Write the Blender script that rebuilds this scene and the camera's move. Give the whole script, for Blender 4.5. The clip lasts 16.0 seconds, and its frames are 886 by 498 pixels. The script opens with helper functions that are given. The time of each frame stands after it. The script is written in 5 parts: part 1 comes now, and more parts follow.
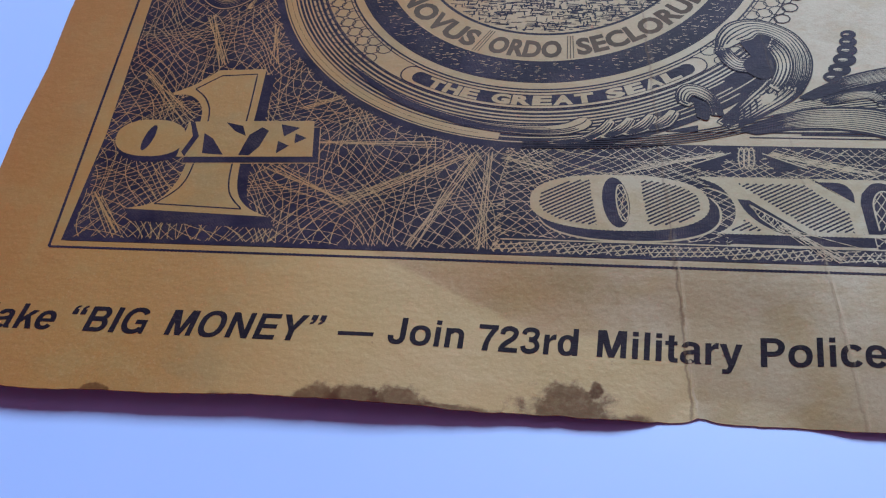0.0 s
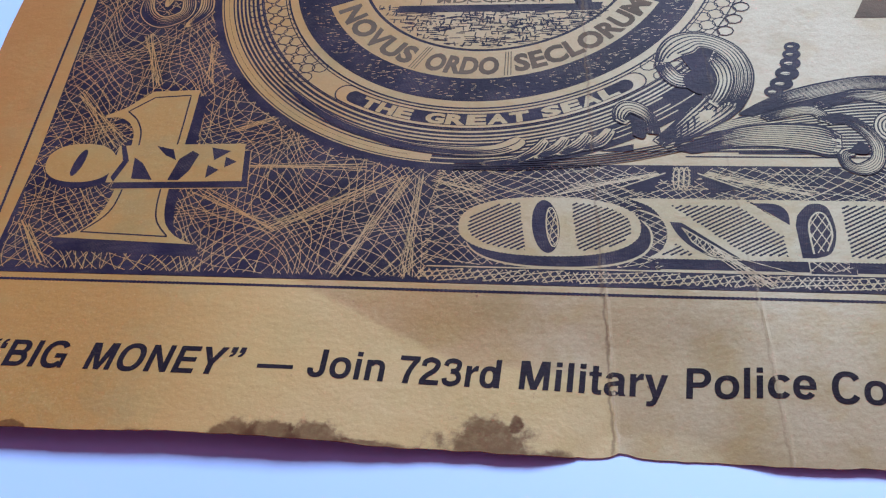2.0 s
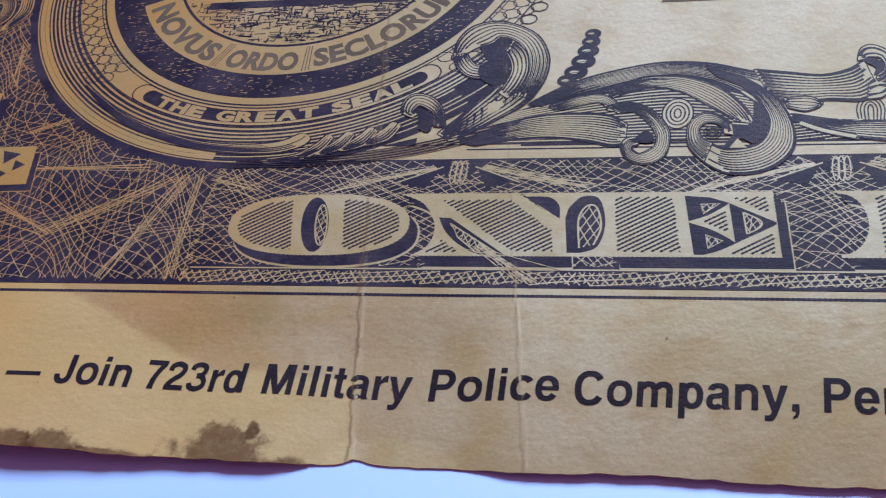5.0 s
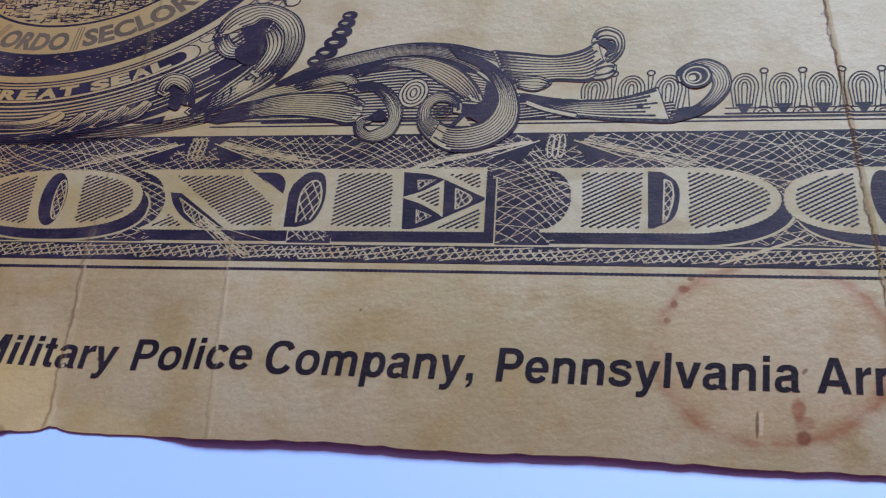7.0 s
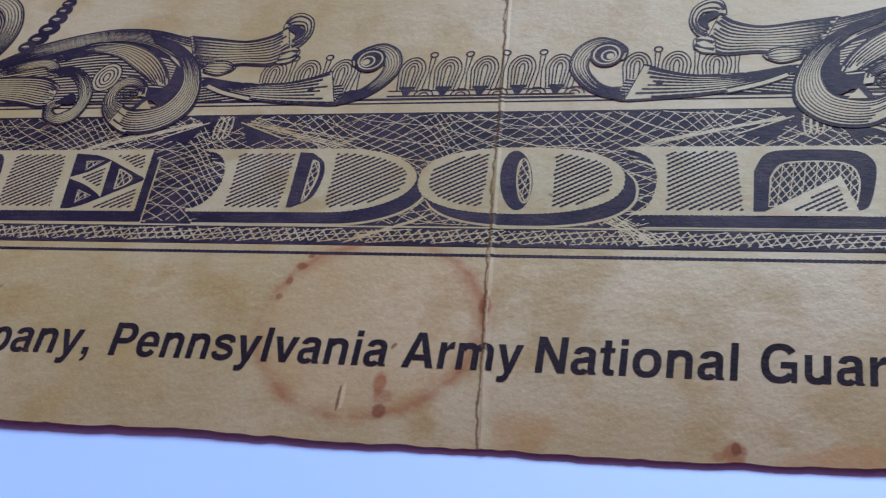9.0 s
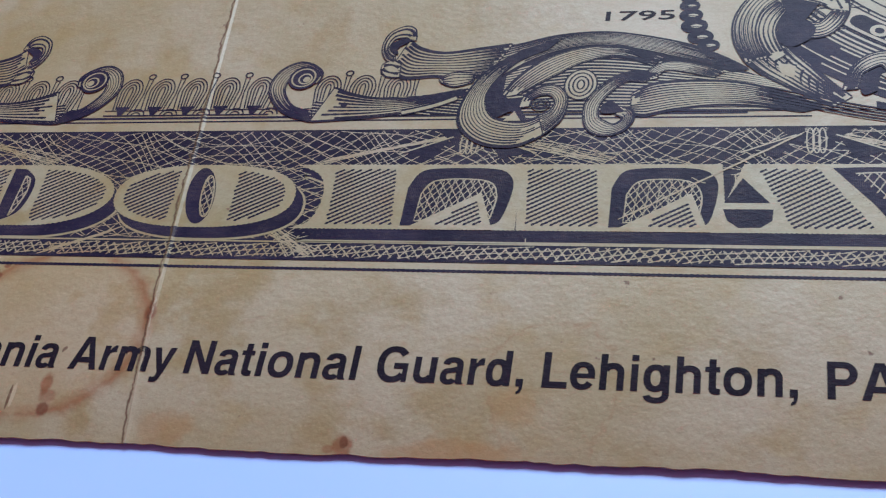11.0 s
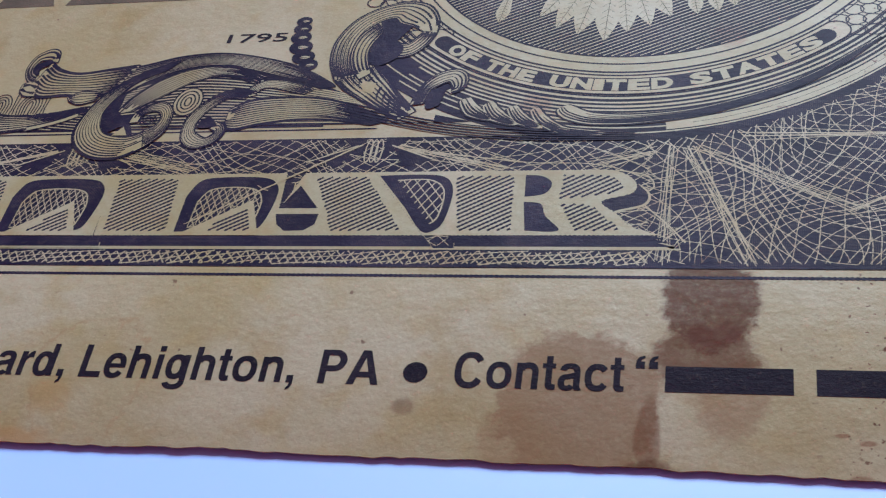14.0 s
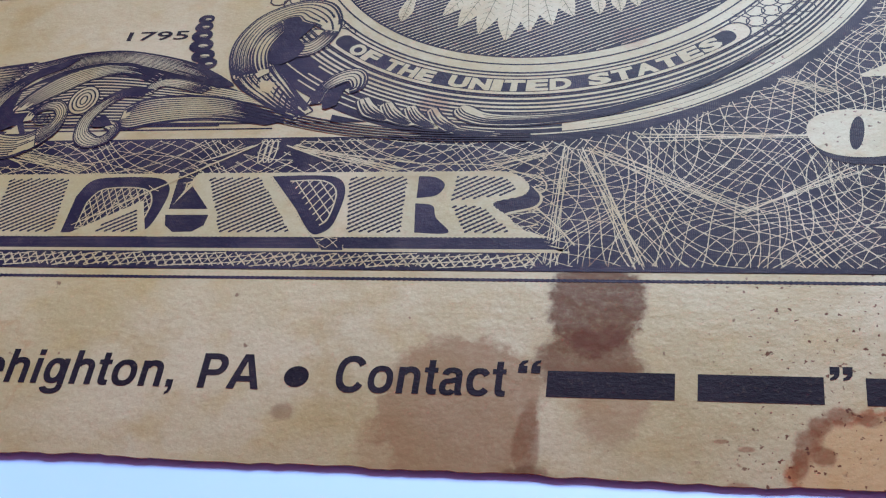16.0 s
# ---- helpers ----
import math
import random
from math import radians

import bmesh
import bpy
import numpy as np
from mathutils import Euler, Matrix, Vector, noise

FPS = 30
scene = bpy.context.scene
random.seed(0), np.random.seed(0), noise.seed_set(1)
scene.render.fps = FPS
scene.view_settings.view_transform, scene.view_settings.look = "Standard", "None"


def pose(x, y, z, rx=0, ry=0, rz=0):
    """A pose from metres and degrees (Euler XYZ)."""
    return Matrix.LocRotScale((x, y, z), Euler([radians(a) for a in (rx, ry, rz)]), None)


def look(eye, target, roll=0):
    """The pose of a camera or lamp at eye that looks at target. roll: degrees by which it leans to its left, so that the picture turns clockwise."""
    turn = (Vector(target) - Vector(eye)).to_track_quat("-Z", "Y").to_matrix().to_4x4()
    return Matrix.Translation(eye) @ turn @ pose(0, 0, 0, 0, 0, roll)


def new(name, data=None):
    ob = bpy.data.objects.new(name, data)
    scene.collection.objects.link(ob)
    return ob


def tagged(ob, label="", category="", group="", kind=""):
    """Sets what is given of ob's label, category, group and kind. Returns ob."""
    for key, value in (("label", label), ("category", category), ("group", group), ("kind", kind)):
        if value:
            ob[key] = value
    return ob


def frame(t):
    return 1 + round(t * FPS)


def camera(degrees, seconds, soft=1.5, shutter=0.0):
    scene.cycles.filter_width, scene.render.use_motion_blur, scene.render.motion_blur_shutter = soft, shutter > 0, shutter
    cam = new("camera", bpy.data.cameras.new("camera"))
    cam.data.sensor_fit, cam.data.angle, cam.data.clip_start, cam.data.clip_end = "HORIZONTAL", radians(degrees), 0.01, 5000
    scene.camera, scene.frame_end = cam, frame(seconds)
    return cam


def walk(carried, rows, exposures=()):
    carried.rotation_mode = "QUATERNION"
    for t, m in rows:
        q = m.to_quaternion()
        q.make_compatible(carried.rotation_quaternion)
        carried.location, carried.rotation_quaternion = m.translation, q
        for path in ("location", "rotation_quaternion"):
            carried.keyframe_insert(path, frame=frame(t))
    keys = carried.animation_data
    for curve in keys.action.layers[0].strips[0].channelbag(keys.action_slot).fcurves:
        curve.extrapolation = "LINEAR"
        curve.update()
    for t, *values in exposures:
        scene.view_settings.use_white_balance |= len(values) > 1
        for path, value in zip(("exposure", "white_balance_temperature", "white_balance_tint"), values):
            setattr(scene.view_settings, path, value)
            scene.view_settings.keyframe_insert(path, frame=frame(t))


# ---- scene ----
cam = camera(37.83, 16.0, soft=1.2, shutter=0.2)
PATH = [
    (0.0, -37.386, -46.018, 56.601, 40.759, 6.413, 7.902),
    (0.5, -36.727, -44.959, 56.576, 40.589, 6.499, 7.786),
    (1.0, -35.986, -43.795, 56.543, 40.641, 6.515, 7.681),
    (1.5, -34.048, -42.949, 56.319, 40.523, 7.240, 7.963),
    (2.0, -32.089, -42.355, 55.990, 40.208, 7.844, 8.147),
    (2.5, -30.508, -41.599, 55.950, 39.783, 8.142, 7.997),
    (3.0, -28.666, -40.592, 56.107, 39.163, 8.564, 7.717),
    (5.5, -13.377, -38.765, 49.498, 41.296, 10.818, 9.638),
    (6.0, -9.622, -38.750, 48.736, 41.367, 10.914, 9.853),
    (6.5, -5.905, -38.633, 48.070, 41.453, 10.800, 9.960),
    (7.0, -2.847, -38.411, 47.889, 41.356, 10.076, 9.572),
    (7.5, 1.210, -37.659, 47.640, 41.034, 10.003, 9.663),
    (8.0, 6.188, -37.279, 46.129, 41.525, 10.538, 10.209),
    (8.5, 11.289, -37.113, 44.818, 41.941, 10.986, 10.709),
    (9.0, 15.564, -36.900, 43.626, 42.370, 10.752, 10.785),
    (9.5, 19.119, -37.064, 42.966, 42.778, 10.028, 10.354),
    (10.0, 23.826, -36.946, 43.567, 42.231, 10.159, 10.366),
    (12.5, 39.341, -38.561, 46.673, 42.001, 9.064, 8.795),
    (13.0, 43.730, -38.900, 46.064, 42.793, 9.176, 8.998),
    (13.5, 48.138, -38.708, 45.759, 42.879, 9.315, 8.971),
    (14.0, 51.953, -38.270, 44.853, 43.202, 9.651, 9.148),
    (14.5, 53.653, -37.810, 45.017, 42.898, 8.997, 8.774),
    (15.0, 54.748, -37.449, 44.306, 43.160, 8.832, 8.549),
    (15.5, 55.305, -37.159, 43.979, 43.091, 8.778, 8.405),
    (16.0, 55.301, -37.112, 43.544, 43.202, 8.473, 8.282),
]
MM = 0.001
LIFT = 1.0          # the sheet's height over the table, mm


def eye_pose(x, y, z, rx, ry, rz):
    return pose(x * MM, y * MM, z * MM, rx, ry, rz)


walk(cam, [(t, eye_pose(*row)) for t, *row in PATH],
     exposures=((0, -0.31), (1.0, -0.22), (2.0, 0.16), (3.0, 0.15), (5.5, 0.19), (7.0, -0.03), (8.0, -0.02), (9.5, -0.14), (13.0, 0.03), (14.0, 0.02), (16.0, 0.30)))

# ---- world and light ----
world = bpy.data.worlds.new("world")
scene.world = world
world.use_nodes = True
sky = world.node_tree.nodes.new("ShaderNodeTexSky")
sky.sky_type, sky.sun_disc = "NISHITA", False
sky.sun_elevation, sky.sun_rotation = radians(35), radians(40)
world.node_tree.links.new(sky.outputs[0], world.node_tree.nodes["Background"].inputs[0])
world.node_tree.nodes["Background"].inputs[1].default_value = 0.1


def area(name, at, target, sx, sy, watts, colour):
    lamp = bpy.data.lights.new(name, "AREA")
    lamp.shape, lamp.size, lamp.size_y, lamp.energy, lamp.color = "RECTANGLE", sx, sy, watts, colour
    ob = new(name, lamp)
    ob.matrix_world = look(at, target)
    return ob


# daylight in the opening of the window behind the table
area("window_light", (0.15, 1.57, 1.18), (0.0, 0.0, 0.10), 0.9, 0.7, 81, (0.65, 0.818, 1.0))


# ---- materials ----
class Nodes:
    """Short hand for a node material."""

    def __init__(self, name):
        self.mat = bpy.data.materials.new(name)
        self.mat.use_nodes = True
        self.tree = self.mat.node_tree
        self.bsdf = self.tree.nodes["Principled BSDF"]

    def put(self, socket, value):
        if isinstance(value, bpy.types.NodeSocket):
            self.tree.links.new(value, socket)
        elif value is not None:
            socket.default_value = value

    def math(self, op, a, b=None, c=None, clamp=False):
        n = self.tree.nodes.new("ShaderNodeMath")
        n.operation, n.use_clamp = op, clamp
        for i, v in enumerate((a, b, c)):
            self.put(n.inputs[i], v)
        return n.outputs[0]

    def mix(self, f, a, b, how="MIX"):
        n = self.tree.nodes.new("ShaderNodeMix")
        n.data_type, n.blend_type = "RGBA", how
        self.put(n.inputs[0], f)
        self.put(n.inputs[6], a if not isinstance(a, tuple) else (*a, 1))
        self.put(n.inputs[7], b if not isinstance(b, tuple) else (*b, 1))
        return n.outputs[2]

    def coords(self, scale=1000.0):
        tc = self.tree.nodes.new("ShaderNodeTexCoord")
        n = self.tree.nodes.new("ShaderNodeVectorMath")
        n.operation = "SCALE"
        self.put(n.inputs[0], tc.outputs["Object"])
        n.inputs[3].default_value = scale
        return n.outputs[0]

    def noise(self, vec, scale, detail=3.0, rough=0.55, stretch=None):
        if stretch:
            m = self.tree.nodes.new("ShaderNodeMapping")
            m.inputs["Scale"].default_value = stretch
            self.put(m.inputs[0], vec)
            vec = m.outputs[0]
        n = self.tree.nodes.new("ShaderNodeTexNoise")
        self.put(n.inputs["Vector"], vec)
        n.inputs["Scale"].default_value, n.inputs["Detail"].default_value = scale, detail
        n.inputs["Roughness"].default_value = rough
        return n.outputs[0]

    def ramp(self, v, lo, hi, a=0.0, b=1.0):
        n = self.tree.nodes.new("ShaderNodeMapRange")
        n.interpolation_type = "SMOOTHSTEP"
        for i, x in enumerate((v, lo, hi, a, b)):
            self.put(n.inputs[i], x)
        return n.outputs[0]

    def split(self, vec):
        n = self.tree.nodes.new("ShaderNodeSeparateXYZ")
        self.put(n.inputs[0], vec)
        return n.outputs

    def bump(self, height, strength, distance):
        n = self.tree.nodes.new("ShaderNodeBump")
        n.inputs["Strength"].default_value, n.inputs["Distance"].default_value = strength, distance
        self.put(n.inputs["Height"], height)
        self.put(self.bsdf.inputs["Normal"], n.outputs[0])


# folds: x = at + lean * y, ridge height, half width
FOLDS = ((2.5, -0.108, 0.06, 0.16), (-36.9, -0.12, 0.035, 0.17), (-28.9, -0.16, 0.022, 0.14))


def worn_shaded_folds(m, v, col):
    """Pale broken fibres along each fold, and the shade of its flank painted dark."""
    x, y, _ = m.split(v)
    wander = m.math("MULTIPLY", m.math("SUBTRACT", m.noise(v, 0.7, 4, 0.7), 0.5), 0.75)
    gaps = m.noise(v, 0.9, 3, 0.6)
    for (at, lean, _, _), wide, pale, flank_shade in zip(FOLDS, (0.09, 0.13, 0.09), (0.8, 0.8, 0.7), (0.95, 0.55, 0.25)):
        d = m.math("ADD", m.math("SUBTRACT", m.math("SUBTRACT", x, at), m.math("MULTIPLY", y, lean)), wander)
        f = m.ramp(m.math("ABSOLUTE", d), wide, wide * 0.3)
        f = m.math("MULTIPLY", f, m.ramp(gaps, 0.42, 0.56, 0.1 * pale, pale))
        f = m.math("MULTIPLY", f, m.ramp(y, 2.0, -1.0, 0.12, 1.0))
        if flank_shade:
            g = m.ramp(m.math("ABSOLUTE", m.math("ADD", d, wide * 1.6)), wide, 0.0, 0.0, flank_shade)
            col = m.mix(g, col, (0.11, 0.07, 0.04))
        col = m.mix(f, col, (0.50, 0.42, 0.28))
    return col


def paper_material():
    m = Nodes("aged_paper")
    v = m.coords()
    x, y, _ = m.split(v)
    blot = m.noise(v, 0.09, 3)
    mottle = m.noise(v, 0.45, 4)
    fibre = m.noise(v, 2.6, 4, 0.65, (0.8, 1.2, 1))
    speck = m.noise(v, 5.5, 2)
    # grey-cream stock, browned towards the worn end
    col = m.mix(m.ramp(blot, 0.35, 0.68), PAPER_A, PAPER_B)
    brown = m.math("MULTIPLY", m.ramp(m.math("ADD", x, m.math("MULTIPLY", blot, 26.0)), -14.0, -50.0), 0.92)
    col = m.mix(brown, col, PAPER_C)
    col = m.mix(m.math("MULTIPLY", m.ramp(mottle, 0.46, 0.7), 0.45), col, PAPER_D)
    col = m.mix(m.math("MULTIPLY", m.ramp(m.noise(v, 0.22, 5, 0.65), 0.5, 0.66), 0.5), col, (0.31, 0.235, 0.095))
    col = m.mix(m.math("MULTIPLY", m.ramp(fibre, 0.42, 0.75), 0.22), col, (0.30, 0.20, 0.09))
    col = m.mix(m.math("MULTIPLY", m.ramp(speck, 0.66, 0.8), 0.35), col, (0.66, 0.55, 0.38))
    pulp = m.noise(v, 7.0, 3, 0.6)
    col = m.mix(m.math("MULTIPLY", m.ramp(pulp, 0.5, 0.72), 0.24), col, (0.23, 0.155, 0.075))
    col = m.mix(m.math("MULTIPLY", m.ramp(pulp, 0.46, 0.30), 0.20), col, (0.60, 0.50, 0.33))
    edge = m.noise(v, 0.6, 6, 0.7)
    grain = m.noise(v, 3.0, 4, 0.7)

    def distance(cx, cy, rx, ry, wob):
        a = m.math("DIVIDE", m.math("SUBTRACT", x, cx), rx)
        b = m.math("DIVIDE", m.math("SUBTRACT", y, cy), ry)
        d = m.math("SQRT", m.math("ADD", m.math("MULTIPLY", a, a), m.math("MULTIPLY", b, b)))
        return m.math("ADD", d, m.math("MULTIPLY", m.math("SUBTRACT", edge, 0.5), wob))

    def blob(c, cx, cy, rx, ry, colour, amount, wob=1.0, soft=0.12):
        f = m.ramp(distance(cx, cy, rx, ry, wob), 1.0 + soft, 1.0 - soft)
        f = m.math("MULTIPLY", f, m.ramp(grain, 0.2, 0.6, amount * 0.7, amount))
        return m.mix(f, c, colour, "MIX")

    def ring(c, cx, cy, rx, ry, width, colour, amount, wob=0.25):
        d = m.math("ABSOLUTE", m.math("SUBTRACT", distance(cx, cy, rx, ry, wob), 1.0))
        f = m.math("MULTIPLY", m.ramp(d, width, 0.0), m.ramp(mottle, 0.3, 0.62, 0.15 * amount, amount))
        return m.mix(f, c, colour)

    dark, brown2, rust = (0.065, 0.022, 0.012), (0.13, 0.05, 0.022), (0.27, 0.085, 0.03)
    # the end of the sheet is browned by handling
    worn = m.ramp(m.math("ADD", x, m.math("MULTIPLY", mottle, 9.0)), -65.0, -76.0)
    col = m.mix(m.math("MULTIPLY", worn, 0.6), col, (0.36, 0.155, 0.045))
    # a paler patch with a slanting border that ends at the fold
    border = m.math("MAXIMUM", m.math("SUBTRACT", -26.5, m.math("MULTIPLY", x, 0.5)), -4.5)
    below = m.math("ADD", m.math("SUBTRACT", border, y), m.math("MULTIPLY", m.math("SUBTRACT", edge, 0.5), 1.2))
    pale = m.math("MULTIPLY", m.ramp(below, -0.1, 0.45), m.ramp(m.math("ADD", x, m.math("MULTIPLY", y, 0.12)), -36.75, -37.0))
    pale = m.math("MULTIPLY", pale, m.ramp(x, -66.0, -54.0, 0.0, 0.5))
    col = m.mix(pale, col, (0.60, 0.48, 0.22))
    # the dark blots on the lower edge
    for cx, cy, rx, ry in ((-42.3, -9.6, 2.6, 1.9), (-38.6, -10.0, 1.6, 0.8), (-53.6, -9.5, 1.5, 1.0),
                           (-51.4, -9.5, 1.4, 1.0), (-57.5, -10.0, 3.0, 0.40), (-62.5, -10.1, 2.4, 0.25),
                           (-68.2, -9.8, 0.9, 0.4), (-64.8, -10.1, 1.5, 0.25), (-60.3, -9.95, 1.6, 0.4), (-55.6, -9.5, 1.3, 0.9), (-48.0, -9.8, 2.2, 0.4), (-41.0, -8.0, 0.35, 0.6)):
        col = blob(col, cx, cy, rx, ry, dark, 0.78, 2.3, 0.22)
    # the cup ring and its drips
    col = blob(col, -2.35, -3.8, 5.1, 4.6, (0.50, 0.33, 0.17), 0.20, 0.25, 0.05)
    col = ring(col, -2.35, -3.8, 5.05, 4.6, 0.15, (0.31, 0.15, 0.065), 0.62, 0.18)
    col = ring(col, -2.4, -3.8, 5.15, 4.65, 0.05, rust, 0.35, 0.18)
    for cx, cy, rx, ry in ((-6.3, -0.7, 0.28, 0.22), (-6.7, -1.6, 0.2, 0.25), (-6.95, -2.5, 0.18, 0.2), (-6.0, -0.1, 0.2, 0.16), (2.7, -2.7, 0.3, 0.5)):
        col = blob(col, cx, cy, rx, ry, (0.20, 0.06, 0.03), 0.75, 1.8, 0.3)
    col = blob(col, -1.25, -6.8, 0.30, 0.55, rust, 0.75, 1.6, 0.3)
    col = blob(col, -1.0, -7.4, 0.42, 0.35, (0.24, 0.085, 0.04), 0.55, 1.8, 0.3)
    col = blob(col, -1.05, -8.1, 0.32, 0.32, (0.17, 0.055, 0.03), 0.8, 1.8, 0.3)
    # a small crease, its shaded line and lit edge painted dark and pale
    col = blob(col, -2.95, -7.55, 0.07, 0.62, (0.10, 0.05, 0.03), 0.8, 0.5)
    col = blob(col, -2.78, -7.45, 0.10, 0.60, (0.62, 0.52, 0.34), 0.7, 0.5)
    # brown blots round the contact line
    damp = (0.085, 0.024, 0.014)
    col = blob(col, 50.4, -1.2, 2.1, 2.5, damp, 0.86, 1.1, 0.12)
    col = blob(col, 50.3, -4.1, 2.25, 1.6, (0.105, 0.034, 0.018), 0.80, 1.4, 0.18)
    col = blob(col, 51.2, -6.2, 1.5, 1.5, (0.20, 0.08, 0.04), 0.45, 1.8, 0.3)
    col = blob(col, 45.1, -6.9, 3.4, 3.8, (0.235, 0.14, 0.068), 0.80, 1.1, 0.10)
    col = blob(col, 42.2, -8.6, 1.2, 1.6, (0.27, 0.165, 0.08), 0.5, 1.4, 0.2)
    col = blob(col, 48.0, -8.2, 0.55, 1.9, (0.15, 0.06, 0.028), 0.62, 1.0, 0.2)
    col = blob(col, 48.2, -9.5, 0.9, 0.6, damp, 0.7, 1.8, 0.3)
    col = blob(col, 37.5, -7.0, 0.5, 0.4, (0.16, 0.09, 0.05), 0.55, 1.2, 0.3)
    # the rust ring at the end of the line, darkest where it began to dry
    col = blob(col, 62.0, -9.2, 3.6, 3.0, (0.50, 0.27, 0.09), 0.50, 0.6)
    col = ring(col, 62.0, -9.2, 3.6, 3.0, 0.12, rust, 0.85, 0.7)
    for cx, cy, rx, ry in ((58.9, -7.6, 0.5, 0.6), (59.3, -6.9, 0.45, 0.4), (60.2, -6.4, 0.7, 0.45), (58.6, -8.5, 0.35, 0.6), (61.2, -6.6, 0.5, 0.3), (59.4, -8.2, 0.5, 0.4)):
        col = blob(col, cx, cy, rx, ry, (0.16, 0.05, 0.02), 0.75, 2.2, 0.3)
    for cx, cy, rx, ry in ((53.5, -9.7, 0.8, 0.25), (56.3, -9.6, 0.5, 0.2), (50.4, -9.65, 1.0, 0.2), (56.6, -8.0, 0.35, 0.12), (55.6, -7.7, 0.3, 0.1)):
        col = blob(col, cx, cy, rx, ry, (0.20, 0.07, 0.03), 0.6, 1.8, 0.3)
    col = blob(col, 13.5, -9.1, 0.40, 0.5, rust, 0.7, 1.8, 0.3)
    col = blob(col, 13.55, -8.95, 0.18, 0.28, (0.15, 0.05, 0.025), 0.8, 1.6, 0.3)
    col = blob(col, 12.9, -9.3, 0.25, 0.2, rust, 0.5, 1.8, 0.3)
    col = blob(col, 18.6, -9.5, 2.6, 0.9, (0.40, 0.22, 0.08), 0.6, 1.6, 0.3)
    col = blob(col, 20.7, -7.0, 1.2, 0.9, (0.40, 0.25, 0.10), 0.45, 1.8, 0.3)
    col = ring(col, 22.2, -6.0, 2.8, 3.4, 0.06, (0.34, 0.20, 0.09), 0.45, 0.8)
    col = blob(col, 5.2, -8.8, 1.4, 0.8, (0.40, 0.22, 0.09), 0.4, 2.0, 0.3)
    col = blob(col, 41.2, 11.9, 0.8, 0.9, rust, 0.45, 1.0, 0.25)
    col = blob(col, 51.0, 17.0, 1.0, 0.9, rust, 0.45, 1.0, 0.25)
    # foxing
    fox = m.ramp(m.noise(v, 1.3, 3, 0.6), 0.69, 0.76)
    near_end = m.ramp(x, 40.0, 58.0, 0.15, 0.85)
    col = m.mix(m.math("MULTIPLY", fox, near_end), col, brown2)
    col = worn_shaded_folds(m, v, col)
    pin = m.ramp(m.noise(v, 1.7, 2, 0.5), 0.755, 0.80)
    col = m.mix(m.math("MULTIPLY", pin, 0.7), col, (0.10, 0.05, 0.03))
    grit = m.math("MULTIPLY", m.ramp(m.noise(v, 4.0, 2, 0.5), 0.645, 0.70), m.ramp(x, 53.0, 58.0, 0.08, 0.9))
    col = m.mix(grit, col, dark)
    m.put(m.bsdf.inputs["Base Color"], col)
    m.bsdf.inputs["Roughness"].default_value = 0.45
    # soaked stains lose the sheen of the sized paper
    bw = m.tree.nodes.new("ShaderNodeRGBToBW")
    m.put(bw.inputs[0], col)
    m.put(m.bsdf.inputs["Specular IOR Level"], m.ramp(bw.outputs[0], 0.06, 0.27, 0.06, 0.22))
    h = m.math("ADD", m.math("MULTIPLY", fibre, 0.5), m.math("MULTIPLY", grain, 0.6))
    # handled paper: shallow dents
    dents = m.noise(v, 0.55, 5, 0.6)
    h = m.math("ADD", h, m.math("MULTIPLY", dents, 2.6))
    m.bump(h, 0.42, 0.00006)
    # thin paper lets a little reddish light through
    thin = m.tree.nodes.new("ShaderNodeBsdfTranslucent")
    thin.inputs[0].default_value = (0.92, 0.27, 0.36, 1)
    both = m.tree.nodes.new("ShaderNodeMixShader")
    both.inputs[0].default_value = 0.26
    m.put(both.inputs[1], m.bsdf.outputs[0])
    m.put(both.inputs[2], thin.outputs[0])
    m.put(m.tree.nodes["Material Output"].inputs[0], both.outputs[0])
    return m.mat


def ink_material(name, a, b, rough, screened=0.0):
    m = Nodes(name)
    v = m.coords()
    patch = m.noise(v, 0.25, 3)
    dots = m.noise(v, 4.5, 3, 0.7)
    col = m.mix(m.ramp(patch, 0.35, 0.7), a, b)
    col = m.mix(m.math("MULTIPLY", m.ramp(dots, 0.55, 0.78), 0.22), col, (0.17, 0.125, 0.09))
    # the coarse slanted screen of the print shows where the ink is thin
    x, y, _ = m.split(v)
    a = m.math("SINE", m.math("MULTIPLY", m.math("ADD", x, y), 34.0))
    b = m.math("SINE", m.math("MULTIPLY", m.math("SUBTRACT", x, y), 34.0))
    screen = m.ramp(m.math("MULTIPLY", a, b), 0.25, 0.7)
    col = m.mix(m.math("MULTIPLY", screen, m.ramp(m.noise(v, 0.5, 3, 0.6), 0.40, 0.66, 0.08 * screened, screened)), col, (0.20, 0.15, 0.11))
    col = worn_shaded_folds(m, v, col)
    m.put(m.bsdf.inputs["Base Color"], col)
    m.bsdf.inputs["Roughness"].default_value = rough
    m.bsdf.inputs["Specular IOR Level"].default_value = 0.034
    m.bump(m.math("ADD", dots, m.noise(v, 2.2, 4, 0.65, (0.55, 1.6, 1))), 0.4, 0.00006)
    return m.mat


def plain_material(name, a, b, scale, rough, bump=0.0):
    m = Nodes(name)
    v = m.coords(1.0)
    n = m.noise(v, scale, 4)
    m.put(m.bsdf.inputs["Base Color"], m.mix(m.ramp(n, 0.3, 0.7), a, b))
    m.bsdf.inputs["Roughness"].default_value = rough
    if bump:
        m.bump(m.noise(v, scale * 12, 3), bump, 0.0002)
    return m.mat


